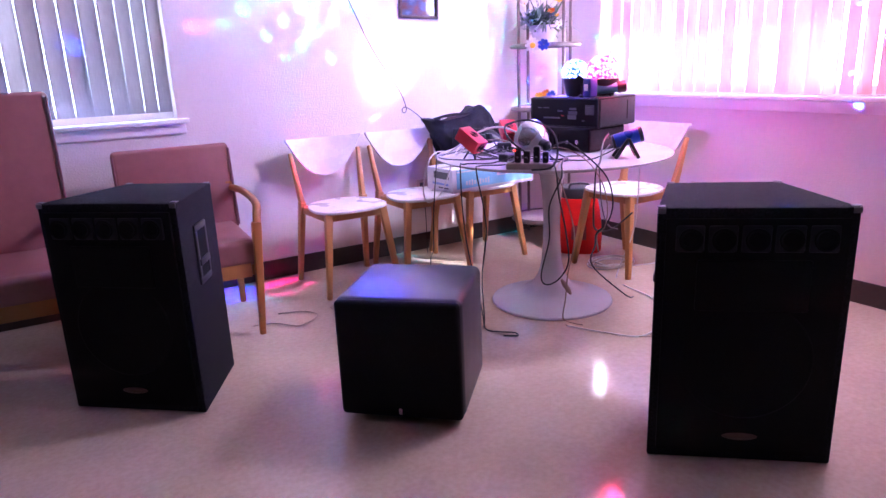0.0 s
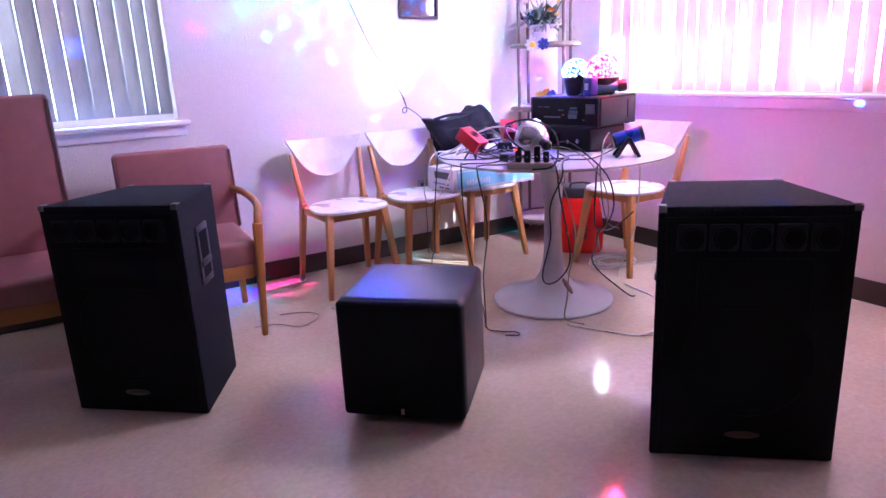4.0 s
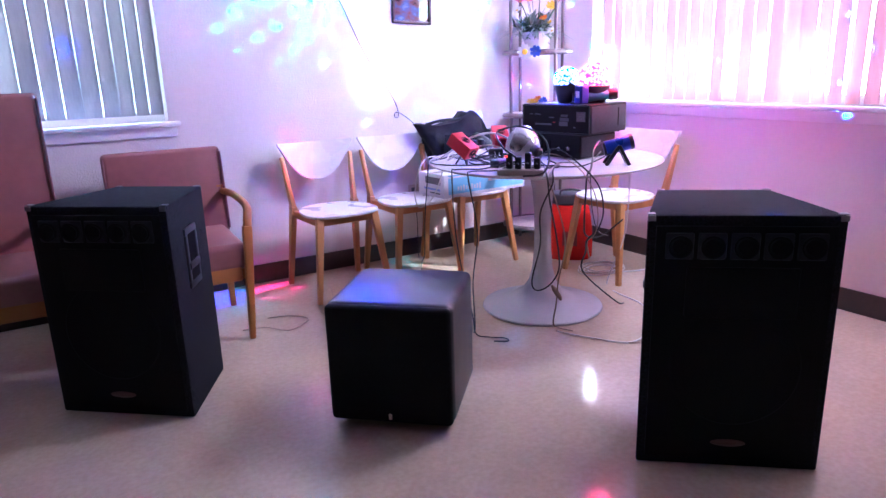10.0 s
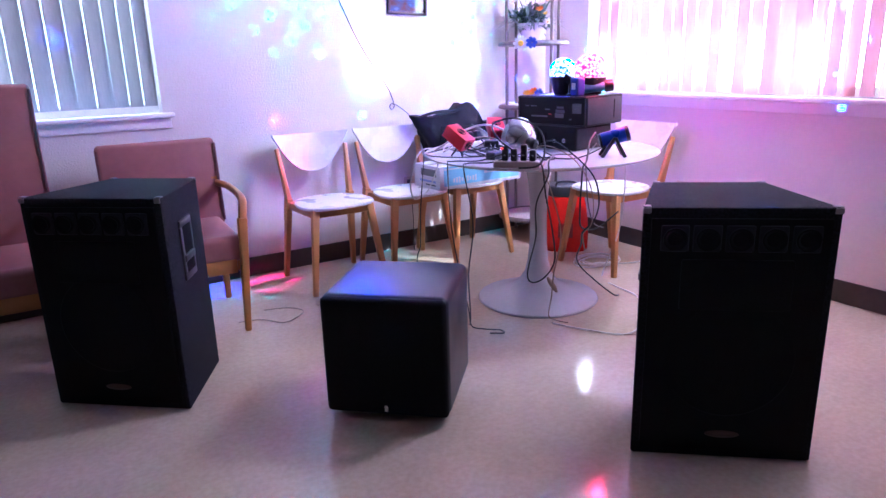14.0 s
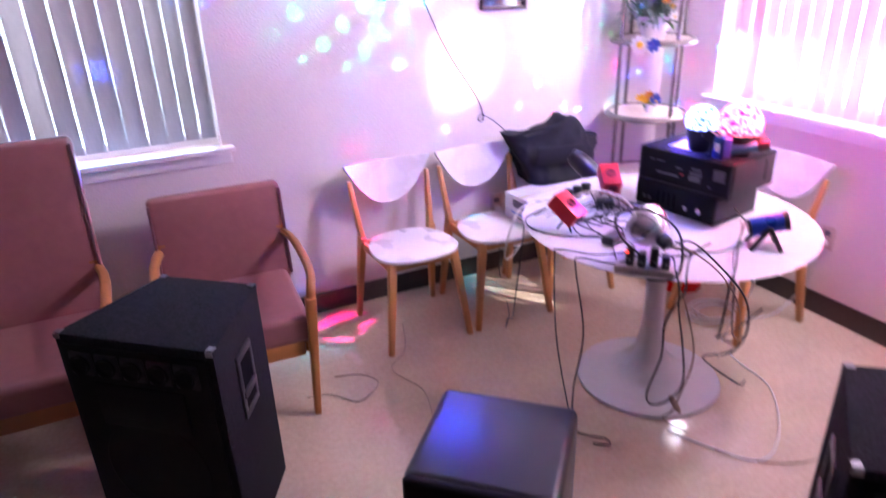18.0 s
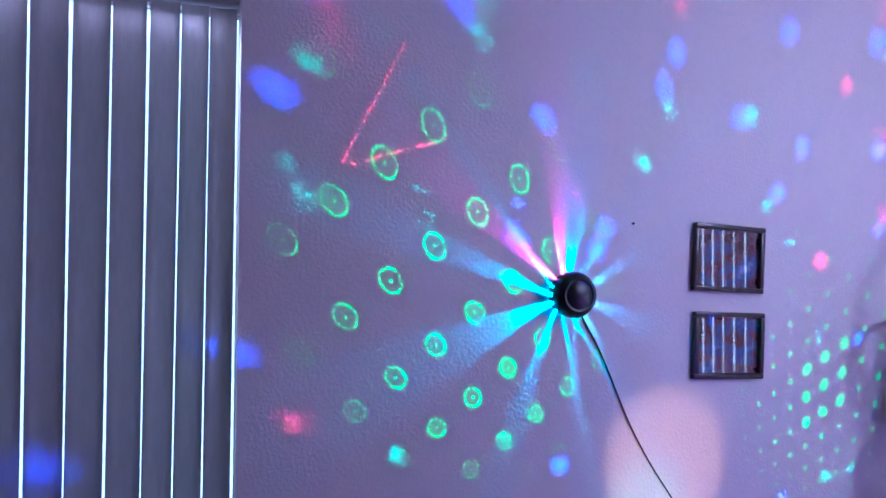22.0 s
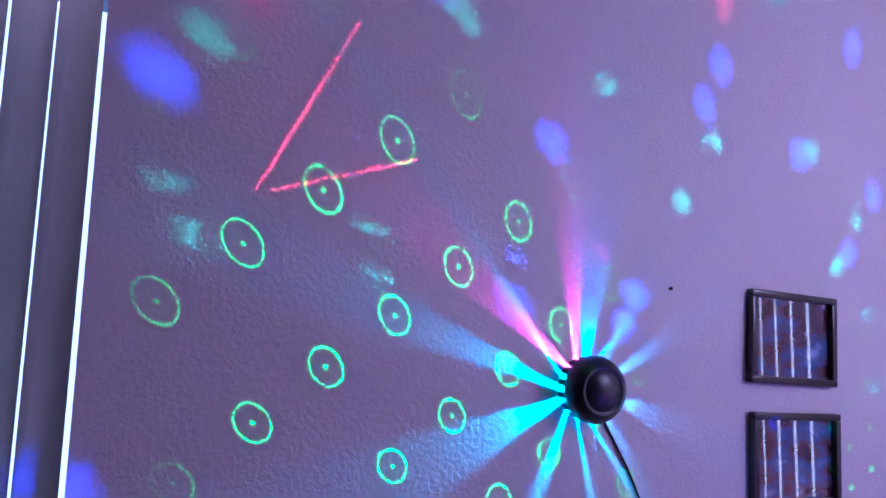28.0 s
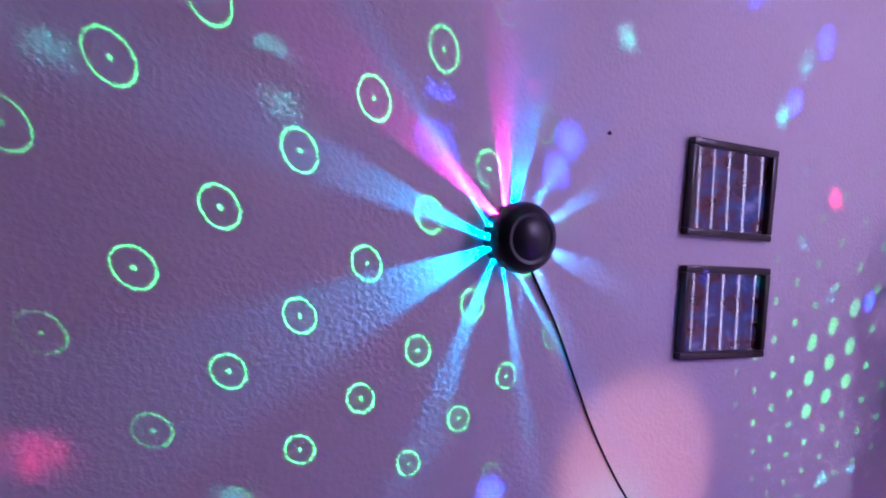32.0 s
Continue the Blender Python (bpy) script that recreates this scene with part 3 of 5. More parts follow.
copy_thing(_chair, pose(2.226, 3.258, 0, 0, 0, -2))
copy_thing(_chair, pose(2.662, 3.305, 0, 0, 0, 0))
copy_thing(_chair, pose(3.198, 2.570, 0, 0, 0, -88))


# ---- mauve armchairs ----
def armchair(name, m, back_h, label):
    """Upholstered seat and back in an oak frame; the sitter looks along -y."""
    t = thing(name, m, label, "armchair", "mauve armchairs along the wall")
    w, d = 0.490, 0.56
    part("seat_cushion", box(w + 0.01, d - 0.04, 0.12, (0, -0.02, 0.39), 0.028, 4), M_VINYL, t)
    bk = box(w + 0.055, 0.085, back_h - 0.40, (0, 0, (back_h - 0.40) / 2), 0.024, 4)
    bmesh.ops.transform(bk, matrix=pose(0, 0.235, 0.40, -9), verts=bk.verts)
    back = part("back_cushion", bk, M_VINYL, t)
    for sx in (-1, 1):
        top, bot = Vector((sx * (w / 2 + 0.022), 0.235, 0.41)), back_h - 0.42
        dirn = Vector((0, math.sin(radians(9)), math.cos(radians(9))))
        part("piping", tube([top + dirn * 0.02 + Vector((0, -0.045, 0)), top + dirn * (bot - 0.012) + Vector((0, -0.045, 0))], 0.006, 6), M_PIPING, back)
        part("arm", tube(smooth_line([(sx * (w / 2 + 0.01), 0.26, 0.612), (sx * (w / 2 + 0.036), 0.12, 0.615), (sx * (w / 2 + 0.040), -0.10, 0.608), (sx * (w / 2 + 0.034), -0.215, 0.594),
                                      (sx * (w / 2 + 0.020), -0.264, 0.560), (sx * (w / 2 + 0.012), -0.277, 0.50)], 5), [0.017] * 26, 10, flat=1.25), M_OAK, t)
        part("front_leg", beam((sx * (w / 2 + 0.012), -0.276, 0.53), (sx * (w / 2 - 0.02), -0.295, 0.0), 0.042, 0.028, 0.044, 0.030, 0.008), M_OAK, t)
        part("rear_leg", beam((sx * w / 2, 0.255, 0.65), (sx * w / 2, 0.23, 0.0), 0.036, 0.030, 0.05, 0.034, 0.006), M_OAK, t)
        part("side_rail", box(0.026, d - 0.06, 0.07, (sx * (w / 2 - 0.014), -0.01, 0.315), 0.005), M_OAK, t)
    part("front_rail", box(w - 0.06, 0.026, 0.075, (0, -0.262, 0.315), 0.005), M_OAK, t)
    part("back_rail", box(w - 0.06, 0.026, 0.075, (0, 0.235, 0.315), 0.005), M_OAK, t)
    return t


M_PIPING = material("dark_mauve_piping", (0.16, 0.06, 0.07), 0.45)
armchair("armchair", pose(0.903, 3.118, 0, 0, 0, -3), 0.842, "low-backed mauve vinyl armchair with honey oak arms")
armchair("armchair", pose(0.160, 3.115, 0, 0, 0, -1), 1.14, "high-backed mauve vinyl armchair with honey oak frame")

# ---- pictures on the wall ----
def picture(m, h, seed, label):
    """A dark wooden frame with a blue-grey print behind glass."""
    t = thing("framed_picture", m, label, "picture", "pair of framed pictures")
    w, b = 0.268, 0.016
    part("frame", merge(box(w, 0.020, b, (0, -0.010, h / 2 - b / 2), 0.003), box(w, 0.020, b, (0, -0.010, -h / 2 + b / 2), 0.003),
                        box(b, 0.020, h - 2 * b, (-w / 2 + b / 2, -0.010, 0), 0.003), box(b, 0.020, h - 2 * b, (w / 2 - b / 2, -0.010, 0), 0.003)), M_FRAME, t)
    part("print", box(w - 2 * b, 0.004, h - 2 * b, (0, -0.004, 0)), print_material(seed), t, "dim blue and brown landscape print")
    return t


def print_material(seed):
    """Blue and brown blotches of a landscape under polished glass."""
    m = bpy.data.materials.new("print")
    m.use_nodes = True
    nt = m.node_tree
    p = nt.nodes["Principled BSDF"]
    tc = nt.nodes.new("ShaderNodeTexCoord")
    mp = nt.nodes.new("ShaderNodeMapping")
    mp.inputs["Location"].default_value = (seed, 0, seed * 0.7)
    mp.inputs["Scale"].default_value = (9, 9, 14)
    nt.links.new(tc.outputs["Object"], mp.inputs["Vector"])
    n = nt.nodes.new("ShaderNodeTexNoise")
    n.inputs["Scale"].default_value = 1.0
    n.inputs["Detail"].default_value = 6
    nt.links.new(mp.outputs[0], n.inputs["Vector"])
    r = nt.nodes.new("ShaderNodeValToRGB")
    els = r.color_ramp.elements
    els[0].position, els[0].color = 0.3, (0.008, 0.007, 0.012, 1)
    els[1].position, els[1].color = 0.75, (0.26, 0.38, 0.62, 1)
    e = els.new(0.47)
    e.color = (0.10, 0.045, 0.045, 1)
    e = els.new(0.6)
    e.color = (0.05, 0.11, 0.24, 1)
    nt.links.new(n.outputs["Fac"], r.inputs["Fac"])
    nt.links.new(r.outputs["Color"], p.inputs["Base Color"])
    p.inputs["Roughness"].default_value = 0.03
    p.inputs["Coat Weight"].default_value = 1.0
    p.inputs["Coat Roughness"].default_value = 0.015
    p.inputs["Coat IOR"].default_value = 1.8
    return m


M_FRAME = material("dark_walnut", (0.035, 0.018, 0.014), 0.3, grain=0.2, grain_scale=30, stain=0.1)
picture(pose(2.490, NY, 1.830, 0, 3.0), 0.211, 1.0, "dark framed landscape picture reflecting the blinds")
picture(pose(2.487, NY, 1.557, 0, 2.3), 0.208, 4.0, "dark framed picture hung below another, reflecting the blinds")
tagged(link("nail", lathe([(0.0, 0.0), (0.004, 0.001), (0.004, 0.004), (0.0015, 0.005), (0.0015, 0.012), (0.0, 0.012)], 10), M_BLACKPL, pose(2.14, NY - 0.010, 1.932, -90)),
       "small dark bare nail in the painted wall", "nail")


# ---- wall effect lamp with rim lights ----
RIM_WALLS = (62, 104, 142, 292)      # the four chambers behind the dome, in degrees


def rim_lamp(m):
    """A black dome on the wall; the lamps behind it throw beams over the wall through slots in its rim. Local -z is the wall."""
    t = thing("wall_effect_lamp", m, "black dome party lamp throwing coloured beams over the wall", "lamp")
    part("dome", lathe([(0.062, 0.030), (0.066, 0.034), (0.066, 0.046), (0.060, 0.060), (0.046, 0.070), (0.040, 0.069), (0.030, 0.075), (0.0, 0.078)], 40), M_BLACKPL, t)
    back = bmesh.new()
    bmesh.ops.create_circle(back, cap_ends=True, segments=40, radius=0.062)
    bmesh.ops.translate(back, vec=(0, 0, 0.0305), verts=back.verts)
    part("back_plate", back, M_BLACKPL, t)
    n = 15
    for k in range(n):
        a = 2 * math.pi * k / n
        rr = random.Random(k)
        w = 0.0135 + rr.uniform(-0.003, 0.003)
        part("rim_block", box(0.012, w, 0.026, (0, 0, 0), 0.001), M_BLACKPL, t, m=pose(0.056 * math.cos(a), 0.056 * math.sin(a), 0.0155, 0, 0, math.degrees(a)))
    for a in RIM_WALLS:
        part("divider", box(0.052, 0.002, 0.027, (0.026, 0, 0)), M_BLACKPL, t, m=pose(0, 0, 0.0155, 0, 0, a))
    return t


RIM_AT = Vector((1.922, NY, 1.722))
_rim = pose(*RIM_AT, 90, 0, 0)          # local x = room x, local y = up, local z = into the room
rim_lamp(_rim)


def point_lamp(name, at, colour, watts, size=0.002):
    d = bpy.data.lights.new(name, "POINT")
    d.color, d.energy, d.shadow_soft_size = colour, watts * DIM, size
    ob = new(name, d)
    ob.location = at
    return ob


for _a, _c, _w in ((83, (0.0, 0.28, 1.0), 34), (123, (1.0, 0.04, 0.50), 46), (205, (0.0, 0.62, 1.0), 58), (355, (0.10, 0.55, 1.0), 12)):
    point_lamp("rim_led", _rim @ Vector((0.028 * math.cos(radians(_a)), 0.028 * math.sin(radians(_a)), 0.020)), _c, _w, 0.0012)


# ---- laser and dome projectors: a small lamp behind a pierced slide ----
def pierced_slide(loops, hx, hy):
    """A plate in the local xy plane with the closed loops cut out of it."""
    from mathutils.geometry import delaunay_2d_cdt
    pts, edges = [], []
    for lp in [[(-hx, -hy), (hx, -hy), (hx, hy), (-hx, hy)]] + loops:
        i = len(pts)
        pts += [Vector(p) for p in lp]
        edges += [(i + k, i + (k + 1) % len(lp)) for k in range(len(lp))]
    v, e, f, *_ = delaunay_2d_cdt(pts, edges, [], 1, 1e-9)

    def inside(p, lp):
        c = False
        for (x0, y0), (x1, y1) in zip(lp, lp[1:] + lp[:1]):
            if (y0 > p.y) != (y1 > p.y) and p.x < (x1 - x0) * (p.y - y0) / (y1 - y0) + x0:
                c = not c
        return c

    bm = bmesh.new()
    bv = [bm.verts.new((p.x, p.y, 0)) for p in v]
    boxes = [(min(p[0] for p in lp), max(p[0] for p in lp), min(p[1] for p in lp), max(p[1] for p in lp)) for lp in loops]
    for face in f:
        c = sum((v[i] for i in face), Vector((0, 0))) / len(face)
        odd = sum(1 for lp, (a, b, g, h) in zip(loops, boxes) if a <= c.x <= b and g <= c.y <= h and inside(c, lp)) % 2
        if not odd:
            bm.faces.new([bv[i] for i in face])
    return bm


def slide_loops(eye, aim, near, outlines):
    """Outlines drawn on the north wall as (x, z), carried back to a slide at the distance near before the lamp."""
    inv = look(eye, aim).inverted()
    out = []
    for lp in outlines:
        row = []
        for x, z in lp:
            q = inv @ Vector((x, NY, z))
            row.append((q.x / -q.z * near, q.y / -q.z * near))
        out.append(row)
    return out


def ring(x, z, r, n=16):
    return [(x + r * math.cos(2 * math.pi * k / n), z + r * math.sin(2 * math.pi * k / n)) for k in range(n)]


def slide_lattice(eye, aim, near, centre, step_a, step_b, half, reach):
    """Nodes of an even lattice on the slide, whose middle and steps fall on the wall as given; yields place and distance."""
    def at(dx, dz):
        return Vector(slide_loops(eye, aim, near, [[(centre[0] + dx, centre[1] + dz)]])[0][0])
    o = at(0, 0)
    a, b = at(*step_a) - o, at(*step_b) - o
    for i in range(-half, half + 1):
        for j in range(-half, half + 1):
            p = o + a * i + b * j
            if (p - o).length < reach:
                yield p.x, p.y, (p - o).length


def spot(name, eye, aim, colour, watts, cone, size=0.00003, blend=1.0):
    d = bpy.data.lights.new(name, "SPOT")
    d.color, d.energy, d.shadow_soft_size = colour, watts * DIM, size
    d.spot_size, d.spot_blend = radians(cone), blend
    ob = new(name, d)
    ob.matrix_world = look(eye, aim)
    return ob


def laser_box(eye, aim, loops, near, m, label):
    """A red box on a stand, whose slide faces the wall."""
    t = thing("laser_projector", m, label, "projector", "red laser projectors")
    inv = m.inverted()
    f = inv @ look(eye, aim)
    body_m = f @ pose(0, 0, 0.0)
    part("body", merge(box(0.078, 0.006, 0.12, (0, 0.027, 0), 0.002), box(0.078, 0.006, 0.12, (0, -0.027, 0), 0.002), box(0.006, 0.05, 0.12, (0.036, 0, 0), 0.002),
                       box(0.006, 0.05, 0.12, (-0.036, 0, 0), 0.002), box(0.078, 0.06, 0.006, (0, 0, 0.060), 0.002)), M_LASER, t, m=body_m)
    part("fan_grille", merge(*[tube([(r * math.cos(a), r * math.sin(a), 0) for a in [2 * math.pi * k / 20 for k in range(20)]], 0.0018, 5, True) for r in (0.006, 0.013, 0.020)]),
         M_DARK, t, m=body_m @ pose(0, 0.031, 0.0, 90))
    part("fan_grille", merge(*[tube([(r * math.cos(a), r * math.sin(a), 0) for a in [2 * math.pi * k / 20 for k in range(20)]], 0.0018, 5, True) for r in (0.006, 0.013, 0.020)]),
         M_DARK, t, m=body_m @ pose(0, 0, 0.064))
    part("slide", pierced_slide(loops, 0.0345, 0.0255), M_BLACKPL, t, m=f @ pose(0, 0, -near), smooth=False)
    part("stand", merge(tube([(0, 0, -0.004), (0, 0, 0.0)], 0.03, 14), *[beam((0, 0, 0), (0.036 * math.cos(a), 0.036 * math.sin(a), -LEGZ + 0.002), 0.008, 0.006, bevel=0.001) for a in (0.4, 2.5, 4.6)]),
         M_BLACKPL, t, m=pose(0, 0, LEGZ))
    return t


LEGZ = 0.052
M_LASER = material("red_anodised_case", (0.55, 0.02, 0.035), 0.32, metal=0.3, grain=0.03, stain=0.06)
# rings over the left half of the wall
_eyeA, _aimA = Vector((2.07, 2.46, 0.838)), Vector((1.637, NY, 1.673))
_loops = []
for _x, _y, _far in slide_lattice(_eyeA, _aimA, 0.052, (1.637, 1.673), (0.115, 0.086), (0.100, -0.155), 5, 0.0238):
    _loops += [ring(_x, _y, 0.00090, 20), ring(_x, _y, 0.00082, 20), ring(_x, _y, 0.00012, 6)]
laser_box(_eyeA, _aimA, _loops, 0.052, pose(2.07, 2.46, 0.75), "red laser projector on a small stand beside cables")
spot("laser_green", _eyeA, _aimA, (0.02, 1.0, 0.10), 4200, 37)
# a cluster of small dots near the corner
_eyeB, _aimB = Vector((2.43, 2.66, 0.838)), Vector((2.889, NY, 1.411))
_loops = []
for _x, _y, _far in slide_lattice(_eyeB, _aimB, 0.052, (2.889, 1.411), (0.072, -0.055), (0.006, 0.094), 6, 0.022):
    _loops.append(ring(_x, _y, 0.0008 if _far < 0.006 else 0.0004, 8))
laser_box(_eyeB, _aimB, _loops, 0.052, pose(2.415, 2.655, 0.75), "red laser projector lying among plugs on the table")
spot("laser_green", _eyeB, _aimB, (0.02, 1.0, 0.12), 420, 40)
# a red scanning line high on the wall, from a made-up projector
_eyeC, _aimC = Vector((2.585, 2.285, 1.072)), Vector((1.40, NY, 2.22))
_v = [Vector(p) for p in ((1.431, 2.398), (1.261, 2.059), (1.558, 2.151))]


def stroke(a, b, w):
    n = Vector((-(b - a).y, (b - a).x)).normalized() * w
    return [tuple(a - n), tuple(b - n), tuple(b + n), tuple(a + n)]


# housing added to carry the red line's lamp and slide
_hood = thing("laser_module", pose(2.585, 2.285, 1.002), "made-up small black housing for the red line's lamp, standing on the case", "projector")
_f = pose(2.585, 2.285, 1.002).inverted() @ look(_eyeC, _aimC)
part("housing", merge(box(0.034, 0.003, 0.05, (0, 0.0155, -0.01)), box(0.034, 0.003, 0.05, (0, -0.0155, -0.01)), box(0.003, 0.028, 0.05, (0.0155, 0, -0.01)), box(0.003, 0.028, 0.05, (-0.0155, 0, -0.01)),
                      box(0.034, 0.034, 0.003, (0, 0, 0.0165))), M_BLACKPL, _hood, m=_f)
part("slide", pierced_slide(slide_loops(_eyeC, _aimC, 0.03, [stroke(_v[0], _v[1], 0.0018), stroke(_v[1] + Vector((0.012, 0.001)), _v[2], 0.0018)]), 0.0142, 0.0142), M_BLACKPL, _hood, m=_f @ pose(0, 0, -0.03), smooth=False)
part("foot", lathe([(0.0, 0.0), (0.02, 0.0), (0.018, 0.008), (0.008, 0.014), (0.007, 0.056), (0.0, 0.056)], 16), M_BLACKPL, _hood)
spot("laser_red", _eyeC, _aimC, (1.0, 0.02, 0.06), 4200, 40, blend=0.5)


# spots added beside the wall lamp to colour the floor and the subwoofer
spot("added_rim_spot", _rim @ Vector((-0.022, -0.070, 0.018)), (1.13, 3.46, 0.0), (0.03, 0.012, 1.0), 900, 10, 0.001, 0.4)
spot("added_rim_spot", _rim @ Vector((-0.012, -0.072, 0.018)), (1.44, 3.43, 0.0), (1.0, 0.012, 0.30), 520, 11, 0.001, 0.5)


# added spot for the blue tint on the subwoofer's top
spot("added_rim_spot", _rim @ Vector((-0.004, -0.072, 0.030)), (1.45, 1.98, 0.45), (0.03, 0.05, 1.0), 85, 18, 0.002, 1.0)


# ---- crystal ball lamps ----
def ball_lamp(at, r, colour, base_h, holes, seed, label):
    """A faceted shell with clear lens holes round red, green and blue LEDs, on a round base."""
    m = pose(at.x, at.y, at.z - 0.35 * r - base_h)
    t = thing("ball_lamp", m, label, "lamp", "crystal ball lamps")
    part("base", lathe([(0.0, 0.0), (r * 0.62, 0.0), (r * 0.7, base_h * 0.2), (r * 0.9, base_h * 0.9), (r * 0.95, base_h), (0.0, base_h)], 28), M_BLACKPL, t)
    bm = bmesh.new()
    bmesh.ops.create_icosphere(bm, subdivisions=4, radius=r)
    bmesh.ops.delete(bm, geom=[v for v in bm.verts if v.co.z < -0.5 * r], context="VERTS")
    rnd = random.Random(seed)
    up = sorted((v for v in bm.verts if v.co.z > -0.2 * r), key=lambda v: (round(v.co.z, 5), round(v.co.x, 5), round(v.co.y, 5)))
    lens = bmesh.ops.bevel(bm, geom=rnd.sample(up, holes), offset=r * 0.0145, segments=1, affect="VERTICES")["faces"]
    bmesh.ops.delete(bm, geom=lens, context="FACES_ONLY")
    for f in bm.faces:
        f.normal_update()
    part("shell", bm, colour, t, m=pose(0, 0, base_h + 0.35 * r), smooth=False)
    return t


def facet_material(name, a, b, strength):
    """Lit facets: two colours from cell to cell."""
    m = bpy.data.materials.new(name)
    m.use_nodes = True
    nt = m.node_tree
    p = nt.nodes["Principled BSDF"]
    p.inputs["Roughness"].default_value = 0.1
    p.inputs["Base Color"].default_value = (*a, 1)
    tc = nt.nodes.new("ShaderNodeTexCoord")
    v = nt.nodes.new("ShaderNodeTexVoronoi")
    v.inputs["Scale"].default_value = 85
    nt.links.new(tc.outputs["Object"], v.inputs["Vector"])
    r = nt.nodes.new("ShaderNodeValToRGB")
    r.color_ramp.elements[0].position, r.color_ramp.elements[0].color = 0.25, (*b, 1)
    r.color_ramp.elements[1].position, r.color_ramp.elements[1].color = 0.7, (*a, 1)
    nt.links.new(v.outputs["Distance"], r.inputs["Fac"])
    nt.links.new(r.outputs["Color"], p.inputs["Emission Color"])
    p.inputs["Emission Strength"].default_value = strength * DIM
    return m


M_BALL_B = facet_material("blue_lit_facets", (0.02, 0.05, 0.9), (0.75, 0.9, 1.0), 3.6)
M_BALL_R = facet_material("red_lit_facets", (0.75, 0.005, 0.06), (1.0, 0.40, 0.45), 3.2)
_b1, _b2 = Vector((2.620, 2.375, 1.112)), Vector((2.700, 2.270, 1.112))
ball_lamp(_b1, 0.064, M_BALL_B, 0.085, 84, 3, "crystal ball party lamp glowing blue and white")
ball_lamp(_b2, 0.082, M_BALL_R, 0.078, 96, 8, "crystal ball party lamp glowing red and pink")
for _b, _r in ((_b1, 0.064), (_b2, 0.082)):
    for _n, _c, _o, _w in (("led_red", (1.0, 0.03, 0.10), (0.0, 0.20, 0.0), 8), ("led_green", (0.02, 1.0, 0.5), (0.17, -0.1, 0.0), 6), ("led_blue", (0.04, 0.10, 1.0), (-0.17, -0.1, 0.05), 24)):
        point_lamp(_n, _b + Vector(_o) * _r, _c, _w * 105.0, 0.0008)
# broad coloured light of the lit shells
point_lamp("ball_glow", _b1 + Vector((-0.075, 0.03, 0.03)), (0.12, 0.12, 1.0), 8, 0.03)
point_lamp("ball_glow", _b2 + Vector((0.02, -0.13, 0.03)), (1.0, 0.03, 0.10), 7, 0.03)
point_lamp("ball_glow", _b1 + Vector((0.05, 0.11, 0.04)), (0.16, 0.06, 1.0), 12, 0.02)
point_lamp("ball_glow", _b2 + Vector((0.10, 0.05, 0.04)), (1.0, 0.03, 0.12), 4, 0.02)


# ---- silver reflector lamp that lights the wall ----
def dome_lamp(m):
    t = thing("reflector_lamp", m, "silver dome lamp turned to the wall with plugs beside it", "lamp")
    part("shade", lathe([(0.078, 0.0), (0.080, 0.004), (0.074, 0.03), (0.058, 0.062), (0.036, 0.085), (0.022, 0.095), (0.0, 0.098)], 32, False), M_SILVER, t)
    part("socket", lathe([(0.020, 0.094), (0.024, 0.10), (0.022, 0.13), (0.012, 0.14), (0.0, 0.14)], 20), M_BLACKPL, t)
    return t


M_SILVER = material("brushed_silver", (0.62, 0.60, 0.64), 0.28, metal=0.85, stain=0.06)
_d = Vector((2.17, 2.158, 0.862))
_spot_at = Vector((2.262, NY, 1.19))
dome_lamp(look(_d, _spot_at))
spot("spot_warm", _d + (_spot_at - _d).normalized() * 0.09, _spot_at + Vector((0.0, 0, 0.02)), (1.0, 0.50, 0.28), 160, 20, 0.004, 0.6)
spot("spot_cool", _d + (_spot_at - _d).normalized() * 0.09, _spot_at + Vector((-0.07, 0, -0.10)), (0.22, 1.0, 0.75), 75, 14, 0.004, 0.9)


# ---- gear on the table ----
def sticker(w, h, at, rot, mat, parent):
    return part("sticker", box(w, h, 0.001, (0, 0, 0)), mat, parent, "", m=pose(*at, *rot))


M_CASE = material("black_case_vinyl", (0.004, 0.003, 0.004), 0.5, spec=0.2, grain=0.15, grain_scale=120, stain=0.1, bump=0.1, bump_scale=300)
M_CASEG = material("grey_case_side", (0.045, 0.045, 0.052), 0.55, spec=0.2, grain=0.1, grain_scale=90, stain=0.1)
M_PAPER = material("white_paper_label", (0.70, 0.68, 0.68), 0.6, grain=0.05)
M_INK = material("printed_grey", (0.12, 0.12, 0.13), 0.6)
M_GREYLAB = material("dim_grey_label", (0.085, 0.085, 0.095), 0.6, grain=0.1)
M_REDLAB = material("red_label", (0.35, 0.02, 0.02), 0.5)
M_SLIT = material("dark_slot", (0.002, 0.002, 0.002), 0.9, spec=0.1)
M_SHEET = material("pale_blue_sheet", (0.50, 0.56, 0.66), 0.4, stain=0.05)


def case(name, cx, cy, front, depth, turn, z0, z1, label, category):
    """A box whose near right-hand bottom corner stands at cx, cy; its front looks along its own -x."""
    t = thing(name, pose(cx, cy, z0, 0, 0, turn), label, category)
    h = z1 - z0
    part("body", box(depth, front, h - 0.004, (depth / 2, front / 2, h / 2 + 0.002), 0.006, 3), M_CASE, t)
    part("side_panel", box(depth - 0.02, 0.004, h - 0.02, (depth / 2, -0.001, h / 2), 0.001), M_CASEG, t)
    for k in range(4):
        part("foot", lathe([(0.012, -0.001), (0.012, 0.006), (0.0, 0.006)], 10), M_BLACKPL, t, m=pose(0.03 if k % 2 else depth - 0.03, 0.03 if k // 2 else front - 0.03, 0.0))
    return t


